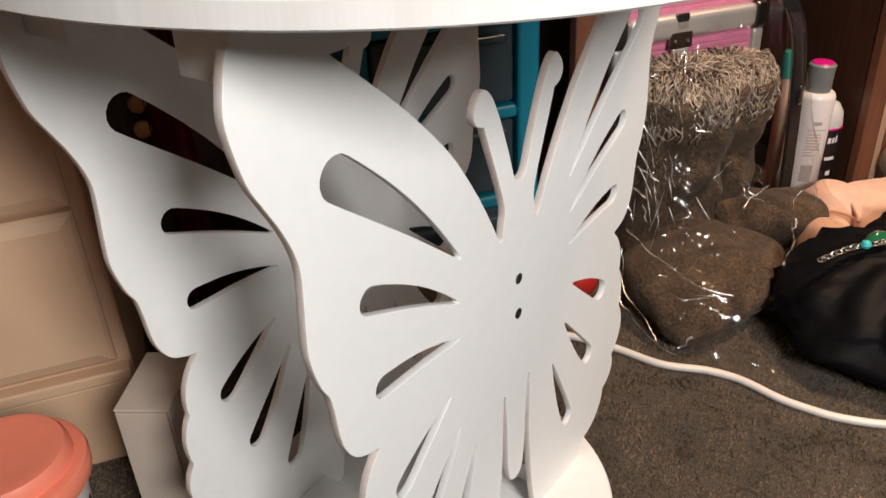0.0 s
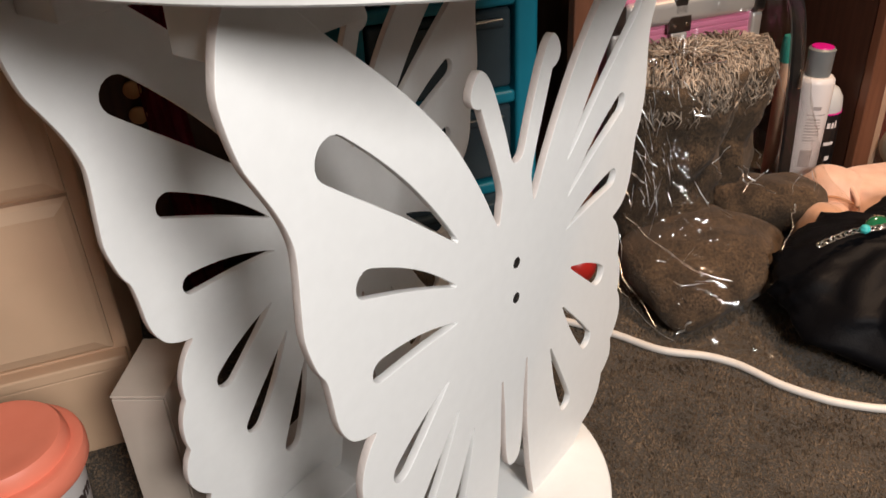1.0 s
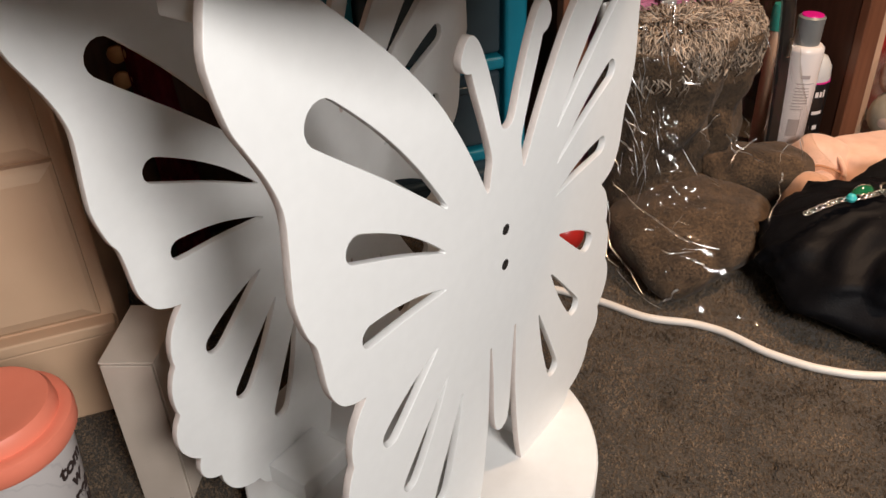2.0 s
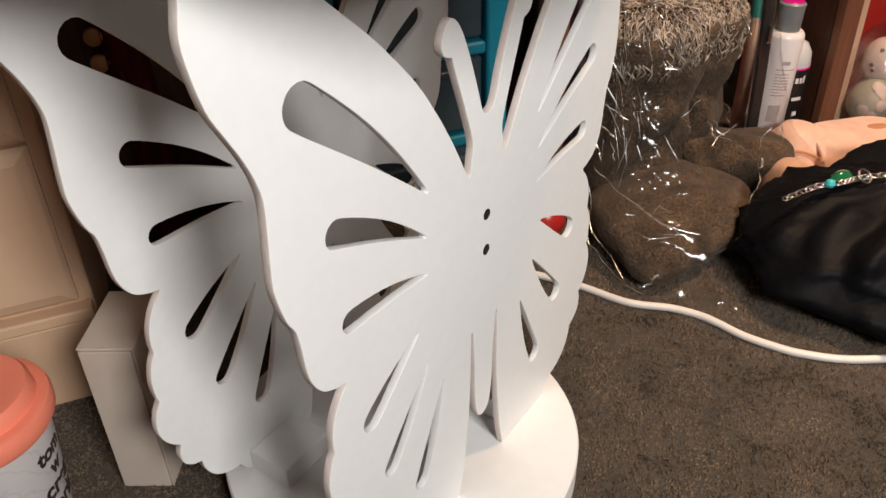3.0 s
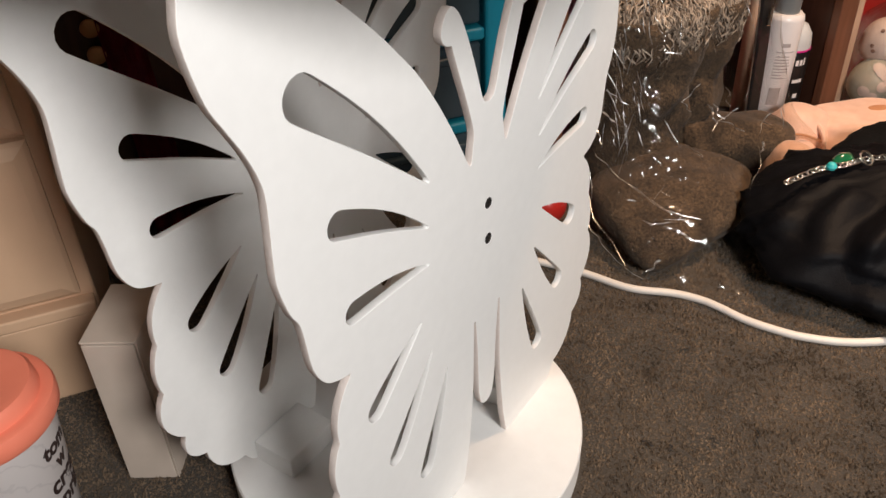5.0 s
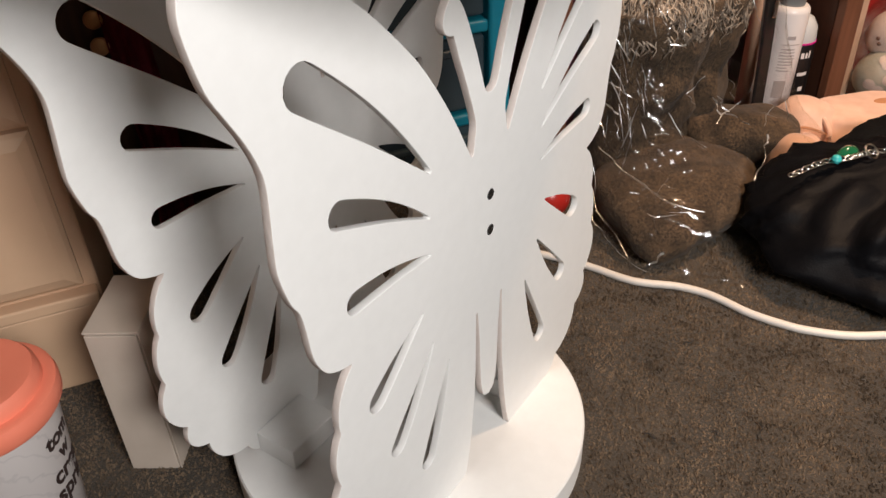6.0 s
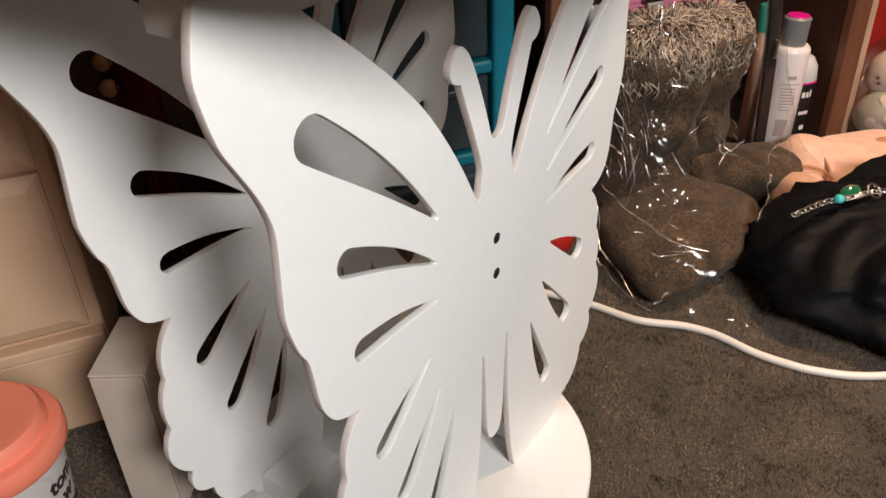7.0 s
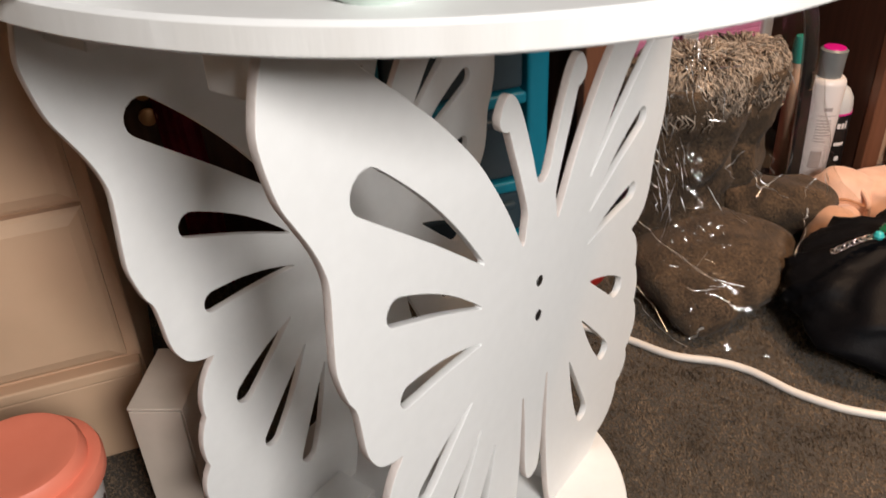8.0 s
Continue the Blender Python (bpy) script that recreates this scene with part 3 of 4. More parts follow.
# ---------------------------------------------------------------- pink vanity case in a clear zipped bag
def build_case():
    t = thing("vanity_case", "pink ribbed vanity case with an aluminium frame and steel latch", "case", ROOM)
    u0, u1, v0, v1 = 0.385, 0.642, 0.505, 0.70
    part("inner_box", box_bm(u0 + 0.006, u1 - 0.006, v0 + 0.006, v1 - 0.004, 0.004, 0.455, 0.004), PINK, t)
    for z0, z1 in ((0.026, 0.296), (0.334, 0.432)):
        bm = bmesh.new()
        rows = []
        n = int((z1 - z0) / 0.0022)
        for i in range(n + 1):
            z = z0 + (z1 - z0) * i / n
            y = v0 + 0.002 + (0.0012 if i % 4 == 0 else 0.0)
            rows.append([bm.verts.new((u0 + 0.02, y, z)), bm.verts.new((u1 - 0.02, y, z))])
        for a, b in zip(rows, rows[1:]):
            bm.faces.new((a[0], a[1], b[1], b[0]))
        part("ribbed_panel", bm, PINK, t)
    for z0, z1 in ((0.004, 0.026), (0.298, 0.335), (0.432, 0.456)):
        part("frame_rail", box_bm(u0 + 0.020, u1 - 0.020, v0 - 0.012, v0 + 0.012, z0, z1, 0.0105, 5), ALU, t, "brushed aluminium rail")
    for a, b in ((u0, u0 + 0.020), (u1 - 0.020, u1)):
        for z0, z1 in ((0.026, 0.296), (0.334, 0.432)):
            part("frame_post", box_bm(a, b, v0 - 0.005, v0 + 0.012, z0, z1, 0.006, 4), ALU, t)
        for z0, z1 in ((0.004, 0.026), (0.294, 0.336), (0.432, 0.456)):
            part("corner_cap", box_bm(a - 0.002, b + 0.001, v0 - 0.008, v0 + 0.016, z0, z1, 0.006, 3), STEEL, t, "dark metal corner cap")
    for z0, z1, w, m in ((0.286, 0.312, 0.019, STEEL), (0.312, 0.336, 0.011, STEEL), (0.236, 0.286, 0.013, ALU)):
        part("latch_plate", box_bm(0.491 - w, 0.491 + w, v0 - 0.012, v0 - 0.0062, z0, z1, 0.002), m, t)
    for x in (0.481, 0.501):
        r = part("rivet", lathe_bm([(0, 0.003), (0.0025, 0.002), (0.003, 0)], 14), SILVER, t, "", True)
        r.matrix_local = pose(x, v0 - 0.012, 0.297, 90, 0, 0)
    part("handle", tube_bm(spline([(0.475, v0 + 0.09, 0.455), (0.478, v0 + 0.06, 0.490), (0.515, v0 + 0.05, 0.497), (0.552, v0 + 0.06, 0.490), (0.555, v0 + 0.09, 0.455)], 6), 0.008), BLACKPL, t)


def build_zip_bag():
    t = thing("zip_bag", "clear vinyl zipped bag with black piping round a pink case", "bag", ROOM)
    rings = []
    for k, z in enumerate((0.002, 0.02, 0.08, 0.16, 0.24, 0.30, 0.335, 0.358, 0.368)):
        a = (0.158, 0.162, 0.164, 0.163, 0.160, 0.152, 0.140, 0.118, 0.08)[k]
        rings.append(((0.530 + 0.004 * math.sin(k), 0.590, z * 1.33), oval(a, 0.122 - 0.004 * k, 4.0)))
    skin = part("vinyl_skin", blob_bm(rings, 72, 0.006, 14, 3.0), PVC, t, "clear crinkled vinyl", True, 60)
    skin.visible_shadow = False
    zp = spline([(0.560, 0.470, 0.392), (0.605, 0.462, 0.372), (0.648, 0.456, 0.335), (0.668, 0.452, 0.285), (0.678, 0.450, 0.200), (0.684, 0.450, 0.110), (0.690, 0.452, 0.012)], 8)
    bm = bmesh.new()
    strip = []
    for i, p in enumerate(zp):
        d = Vector(zp[min(i + 1, len(zp) - 1)]) - Vector(zp[max(i - 1, 0)])
        s = Vector((d.z, 0, -d.x)).normalized()
        q = Vector(p)
        strip.append([bm.verts.new(q + s * w + Vector((0, y, 0))) for w, y in ((-0.0115, 0.002), (-0.009, -0.002), (0.009, -0.002), (0.0115, 0.002))])
    for a, b in zip(strip, strip[1:]):
        for i in range(4):
            bm.faces.new((a[i], a[(i + 1) % 4], b[(i + 1) % 4], b[i]))
    part("zip_tape", bm, BLACKPL, t, "black zip tape", True)
    # piping in the streak material, to put in the highlights on both sides of the tape
    for off, r in ((-0.0125, 0.0013), (0.0125, 0.0013)):
        part("piping", tube_bm([Vector((p[0] + off, p[1] + 0.003, p[2])) for p in zp], r, 8), GLINT, t, "clear vinyl piping", True)
    part("zip_pull", box_bm(0.676, 0.684, 0.442, 0.447, 0.185, 0.215, 0.002), SILVER, t, "silver zip pull")


build_case()
build_zip_bag()


# ---------------------------------------------------------------- boots in cellophane
def build_boot(name, label, shaft, foot, widths, heights, top, radius, seed):
    t = thing(name, label, "boots", ROOM, group="boots in the wrapper")
    rings = []
    for k in range(25):
        f = k / 24
        z = 0.01 + (top - 0.01) * f
        r = radius * (1.08 - 0.22 * math.sin(math.pi * min(1, f * 1.1)) + 0.12 * f)
        rings.append(((shaft[0] + 0.012 * f, shaft[1] + 0.01 * f, z), oval(r, r * 0.80, 2.2)))
    part("shaft", blob_bm(rings, 72, 0.013, 21, seed), KNIT, t, "", True, 180)
    path = spline(foot, 5)
    part("foot", along_tube(path, smooth_list(widths, 5), smooth_list(heights, 5), 72, 0.010, 15, seed + 4), KNIT, t, "", True, 180)
    # looped yarn that hangs from the opening in wavy strands
    rng = random.Random(int(seed * 10) + 3)
    bm = bmesh.new()
    for i in range(2600):
        a = rng.uniform(0, 2 * math.pi)
        layer = rng.random()
        inner = i % 4 == 0
        r0 = radius * (math.sqrt(layer) if inner else 0.98 + 0.18 * layer)
        z = top + 0.010 + (0.006 if inner else -0.014 * layer) + rng.uniform(-0.007, 0.007)
        length = rng.uniform(0.012, 0.030) if inner else rng.uniform(0.026, 0.062)
        wave, turn, side, waves = rng.uniform(0.0014, 0.0044), rng.uniform(0, 6.28), rng.uniform(-0.22, 0.22), rng.uniform(9, 17)
        pts = []
        for k in range(11):
            q = k / 10
            w = wave * math.sin(turn + waves * q)
            rr = r0 - 0.012 * (1 - min(1, q * 4)) ** 2 + 0.006 * math.sin(math.pi * q) + 0.5 * w
            aa = a + side * q + w / radius
            pts.append((shaft[0] + 0.012 + rr * math.cos(aa), shaft[1] + 0.01 + 0.8 * rr * math.sin(aa),
                        z + 0.007 * math.sin(math.pi * min(1, q * 3)) - length * max(0.0, q - 0.12)))
        tube_bm(pts, rng.uniform(0.0006, 0.0012), 4, bm)
    f = part("fringe", bm, SHAG, t, "curly pale brown yarn fringe", True, 180)
    tagged(f, kind="stuff")
    return t


build_boot("knitted_boot", "brown marl knitted slipper boot with a shaggy yarn cuff, standing upright", (0.512, 0.415),
           [(0.500, 0.385, 0.050), (0.560, 0.372, 0.052), (0.600, 0.360, 0.050), (0.632, 0.352, 0.046), (0.652, 0.348, 0.038), (0.660, 0.347, 0.032)],
           [0.045, 0.052, 0.052, 0.047, 0.034, 0.010], [0.046, 0.050, 0.044, 0.040, 0.030, 0.008], 0.262, 0.060, 1.0)
build_boot("knitted_boot", "brown marl knitted slipper boot with shaggy cuff, foot forward", (0.415, 0.390),
           [(0.490, 0.360, 0.034), (0.435, 0.318, 0.040), (0.385, 0.270, 0.042), (0.345, 0.226, 0.034), (0.324, 0.203, 0.022), (0.316, 0.194, 0.014)],
           [0.100, 0.108, 0.096, 0.062, 0.030, 0.008], [0.034, 0.044, 0.046, 0.036, 0.021, 0.006], 0.272, 0.074, 2.0)


def film_point(t, f):
    """A point of the wrapper: t turns round it, f goes from the carpet to its open top."""
    z = 0.003 + 0.345 * f
    low = 1 / (1 + math.exp((f - 0.24) * 22))
    cu_, cv = 0.462 + 0.016 * low, 0.300 + 0.125 * f ** 0.7
    a = 0.158 + 0.044 * low - 0.010 * f
    b = 0.128 - 0.038 * f
    c, s = math.cos(t), math.sin(t)
    p = Vector((cu_ + a * math.copysign(abs(c) ** 0.85, c), cv + b * math.copysign(abs(s) ** 0.85, s), z))
    if f < 0.36 and s < 0 and c < 0.3:      # the loose corner of the wrapper on the carpet
        p += Vector((-0.035, -0.055, 0)) * (1 - f / 0.36) * (-s)
    out = Vector((c, s, 0))
    up = min(1, max(0, (f - 0.45) * 4))
    k = up * crease(p, (0.06, 0.06, 1), 40, 1.0) + (1 - up) * crease(p, (0.75, -0.2, -0.35), 30, 5.0)
    k2 = crease(p, (-0.5, 0.3, 0.7), 40, 9.0) + 0.7 * crease(p, (0.4, 0.1, 0.8), 55, 15.0)
    big = up * fold(p, (0.05, 0.05, 1), 17, 2.0) + (1 - up) * fold(p, (0.75, -0.2, -0.45), 17, 6.0)
    mid = fold(p, (-0.4, 0.2, 0.8), 27, 11.0)
    p += out * (0.0030 * k + 0.0022 * k2 + 0.014 * big + 0.008 * mid)
    if f > 0.9:
        p += Vector((0, 0, 0.018 * noise.noise(Vector((c * 4, s * 4, 7)))))
    p.z = max(p.z, 0.001)
    return p, out


def build_cellophane():
    t = thing("cellophane_wrapper", "clear crinkled cellophane wrapper round knitted boots", "wrapper", ROOM)
    bm = bmesh.new()
    steps, rows = 300, 130
    loops = [[bm.verts.new(film_point(2 * math.pi * i / steps, j / rows)[0]) for i in range(steps)] for j in range(rows + 1)]
    for a, b in zip(loops, loops[1:]):
        for i in range(steps):
            k = (i + 1) % steps
            bm.faces.new((a[i], a[k], b[k], b[i]))
    film = part("film", bm, FILM, t, "", True, 180)
    film.visible_shadow = False
    # glossy ridges added proud of the film to stand in for its glints
    rng = random.Random(21)
    # hand-placed bright streaks: start and end round the wrapper and up it, and thickness
    for th0, f0, th1, f1, thick in (
            (-2.74, 0.50, -2.60, 0.47, 0.0016), (-2.84, 0.43, -2.78, 0.38, 0.0012), (-2.64, 0.45, -2.60, 0.39, 0.0010),
            (-2.68, 0.58, -2.44, 0.53, 0.0006), (-2.84, 0.35, -2.58, 0.29, 0.0007), (-2.58, 0.29, -2.10, 0.22, 0.0008),
            (-2.46, 0.27, -1.90, 0.20, 0.0006), (-1.90, 0.54, -1.74, 0.59, 0.0008), (-1.90, 0.54, -1.84, 0.50, 0.0007),
            (-1.66, 0.51, -1.62, 0.44, 0.0016), (-1.62, 0.51, -1.58, 0.45, 0.0014), (-1.60, 0.45, -1.44, 0.39, 0.0009),
            (-1.34, 0.32, -1.26, 0.33, 0.0018), (-2.02, 0.72, -1.90, 0.71, 0.0016), (-1.90, 0.88, -1.70, 0.87, 0.0020),
            (-2.38, 0.81, -2.44, 0.67, 0.0008), (-2.14, 0.92, -2.14, 0.74, 0.0009), (-2.18, 0.92, -2.20, 0.77, 0.0006),
            (-2.30, 0.65, -2.28, 0.52, 0.0007), (-2.36, 0.60, -2.36, 0.54, 0.0007), (-2.48, 0.23, -2.40, 0.23, 0.0013),
            (-2.34, 0.05, -2.22, 0.09, 0.0020), (-2.04, 0.16, -1.98, 0.14, 0.0014), (-2.92, 0.27, -2.82, 0.14, 0.0006),
            (-2.82, 0.14, -2.70, 0.06, 0.0006), (-2.70, 0.06, -2.38, 0.03, 0.0007), (-2.88, 0.20, -2.52, 0.05, 0.0005),
            (-1.56, 0.57, -1.54, 0.49, 0.0009), (-1.32, 0.84, -1.22, 0.71, 0.0006), (-2.52, 0.57, -2.48, 0.49, 0.0008),
            (-2.14, 0.14, -2.04, 0.13, 0.0006), (-2.08, 0.83, -2.04, 0.78, 0.0008)):
        pts = []
        for k in range(8):
            q = k / 7
            p, out = film_point(th0 + (th1 - th0) * q + 0.012 * math.sin(q * 9 + th0), f0 + (f1 - f0) * q)
            pts.append(p + out * 0.0010)
        c = part("crease", tube_bm(pts, lambda q, h=thick: 0.72 * h * (0.12 + abs(math.sin(math.pi * min(max(q, 0.02), 0.98) * 1.7))), 6), GLINT, t, "", True)
        c.visible_shadow = False
    # short thin glint ridges scattered between the placed ones
    for n in range(44):
        upper = n < 28
        if upper:
            th, f = rng.uniform(-2.9, -0.7), rng.uniform(0.42, 0.92)
            if n < 22:
                th = rng.uniform(-2.80, -2.25)
            dth, df = rng.uniform(-0.03, 0.03), rng.uniform(-0.030, -0.012)
        else:
            th, f = rng.uniform(-3.2, -0.6), rng.uniform(0.10, 0.5)
            if f < 0.26:
                th = -3.1 + (th + 3.2) * 0.4
            dth, df = rng.choice((1, 1, 1, -1)) * rng.uniform(0.02, 0.05), rng.uniform(-0.020, 0.012)
        pts = []
        for k in range(rng.randint(3, 7)):
            p, out = film_point(th, min(max(f, 0.01), 1))
            pts.append(p + out * 0.0008)
            th += dth + rng.uniform(-0.006, 0.006)
            f += df
        thick = rng.choice((0.0002, 0.0003, 0.0004, 0.0006))
        c = part("crease", tube_bm(pts, lambda q, h=thick: h * (0.25 + math.sin(math.pi * min(max(q, 0.02), 0.98))), 5), GLINT, t, "", True)
        c.visible_shadow = False


build_cellophane()


# ---------------------------------------------------------------- bottles
def label_bars(parent, radius, centre, rows, mat, name="print_line"):
    """Lines of unreadable print as thin curved bars on a round bottle: rows of (height, start angle, end angle, thickness)."""
    for z, a0, a1, h in rows:
        bm = bmesh.new()
        cols = []
        n = max(3, int(abs(a1 - a0) / 4))
        for i in range(n + 1):
            a = radians(a0 + (a1 - a0) * i / n)
            cols.append([bm.verts.new(((radius + d) * math.cos(a), (radius + d) * math.sin(a), z + e)) for d, e in ((0.0001, 0), (0.0005, 0), (0.0005, h), (0.0001, h))])
        for a, b in zip(cols, cols[1:]):
            for i in range(4):
                bm.faces.new((a[i], a[(i + 1) % 4], b[(i + 1) % 4], b[i]))
        part(name, bm, mat, parent)


def build_bottles():
    m = ROOM @ pose(0.7300, 0.470, 0, 0, 2.0, 0) @ Matrix.Diagonal((1.0, 1.0, 0.96, 1.0))
    t = thing("shampoo_bottle", "white plastic bottle with grey cap, magenta top and small grey print", "bottle", m)
    body = part("bottle_body", lathe_bm([(0, 0), (0.026, 0), (0.0285, 0.003), (0.0285, 0.188), (0.0275, 0.194), (0.024, 0.198), (0, 0.199)], 56), BOTTLE, t, "", True)
    cap = part("cap", lathe_bm([(0.0215, 0.1985), (0.0220, 0.2000), (0.0225, 0.236), (0.0235, 0.241), (0.020, 0.244), (0.015, 0.2415), (0, 0.2412)], 48), GREYCAP, t, "grey flip cap", True)
    cap.scale = (0.86, 0.86, 1)
    part("cap_lid", lathe_bm([(0, 0.2425), (0.0185, 0.2425), (0.0195, 0.2435), (0.0185, 0.2455), (0.012, 0.2462), (0, 0.2455)], 40), MAGENTA, cap, "magenta cap top", True)
    rows = [(0.148, -125, -100, 0.006), (0.139, -140, -80, 0.0012)]
    rng = random.Random(5)
    rows += [(0.131 - 0.0052 * k, -138, -138 + rng.uniform(28, 52), 0.0016) for k in range(8)]
    label_bars(body, 0.0285, None, rows, PRINT)
    label_bars(body, 0.0285, None, [(0.048, -136, -100, 0.030), (0.020, -122, -104, 0.010)], PRINT, "print_block")
    m = ROOM @ pose(0.792, 0.500, 0) @ Matrix.Diagonal((0.94, 0.94, 0.94, 1.0))
    t = thing("toiletry_bottle", "rounded translucent bottle with a black label and magenta line", "bottle", m)
    body = part("bottle_body", lathe_bm([(0, 0), (0.029, 0), (0.031, 0.003), (0.031, 0.128), (0.029, 0.146), (0.021, 0.160), (0.010, 0.166), (0, 0.167)], 56), FROST, t, "", True)
    part("label_sleeve", lathe_bm([(0.0312, 0.006), (0.0318, 0.007), (0.0318, 0.120), (0.0312, 0.121)], 56), BLACKLABEL, t, "black label sleeve", True)
    part("label_line", lathe_bm([(0.0316, 0.1195), (0.0321, 0.120), (0.0321, 0.1225), (0.0316, 0.123)], 56), MAGENTA, t, "magenta line", True)
    label_bars(t, 0.0319, None, [(0.096, -112, -102, 0.010), (0.096, -98, -90, 0.010), (0.096, -86, -80, 0.013), (0.064, -112, -78, 0.006), (0.035, -100, -84, 0.008)], BOTTLE)
    t = thing("cream_tube", "slim tan bottle with a teal green cap", "bottle", ROOM @ pose(0.722, 0.522, 0))
    part("bottle_body", lathe_bm([(0, 0), (0.011, 0), (0.012, 0.002), (0.012, 0.190), (0.009, 0.198), (0, 0.199)], 32), PALEWOOD, t, "", True)
    part("cap", lathe_bm([(0.0095, 0.198), (0.0125, 0.199), (0.0125, 0.232), (0.010, 0.240), (0, 0.241)], 32), GREEN, t, "teal green cap", True)


build_bottles()


# ---------------------------------------------------------------- peach slippers
def dome(long, wide, high, power, flat, seed, crumple=0.004):
    """A soft rounded cushion shape; flat says how far its top stays level."""
    rings = []
    for k in range(15):
        q = k / 14
        z = 0.001 + high * math.sin(math.pi / 2 * q)
        w = max(0.03, math.cos(math.pi / 2 * q) ** flat) * (0.88 + 0.12 * math.sin(math.pi * min(1, q * 1.8)))
        rings.append(((0, 0, z), oval(long * w, wide * w, power)))
    return blob_bm(rings, 56, crumple, 26, seed)


def build_slippers():
    t = thing("slipper", "soft peach suede slipper folded over, lying beside boots", "slipper", ROOM, group="slippers")
    p = part("toe", dome(0.050, 0.060, 0.074, 2.3, 0.55, 2.0), PEACH, t, "", True, 180)
    p.matrix_local = pose(0.712, 0.372, 0, 0, 0, 25)
    p = part("heel", dome(0.036, 0.044, 0.072, 2.2, 0.60, 3.0), SHADED_SUEDE, t, "tan suede heel, coloured darker for its shade", True, 180)
    p.matrix_local = pose(0.620, 0.288, 0, 0, 0, 20)
    p = part("fold", dome(0.030, 0.052, 0.048, 2.1, 0.60, 4.0), PEACH, t, "", True, 180)
    p.matrix_local = pose(0.664, 0.312, 0, 0, 0, -40)
    part("seam", tube_bm(spline([(0.640, 0.345, 0.050), (0.660, 0.330, 0.060), (0.680, 0.322, 0.056), (0.700, 0.312, 0.046)], 6), 0.0018, 6), TANIN, t, "", True)
    t = thing("slipper", "peach suede slipper with a bound edge and tan mark", "slipper", ROOM @ pose(0.800, 0.340, 0, 0, 0, -12), group="slippers")
    part("upper", dome(0.098, 0.062, 0.062, 3.6, 0.16, 6.0, 0.002), PEACH, t, "", True, 180)
    part("bound_edge", tube_bm(spline([(-0.094, -0.052, 0.026), (-0.090, -0.046, 0.052), (-0.086, 0.0, 0.0625), (-0.088, 0.044, 0.052), (-0.092, 0.054, 0.026)], 8), 0.0040, 8), PEACH, t, "", True)
    part("worn_mark", lathe_bm([(0, 0.0630), (0.010, 0.0634), (0.0125, 0.0626), (0.012, 0.0600)], 28, squash=(1.5, 0.8), at=(0.030, 0.004, 0)), TANIN, t, "small tan mark", True)


build_slippers()


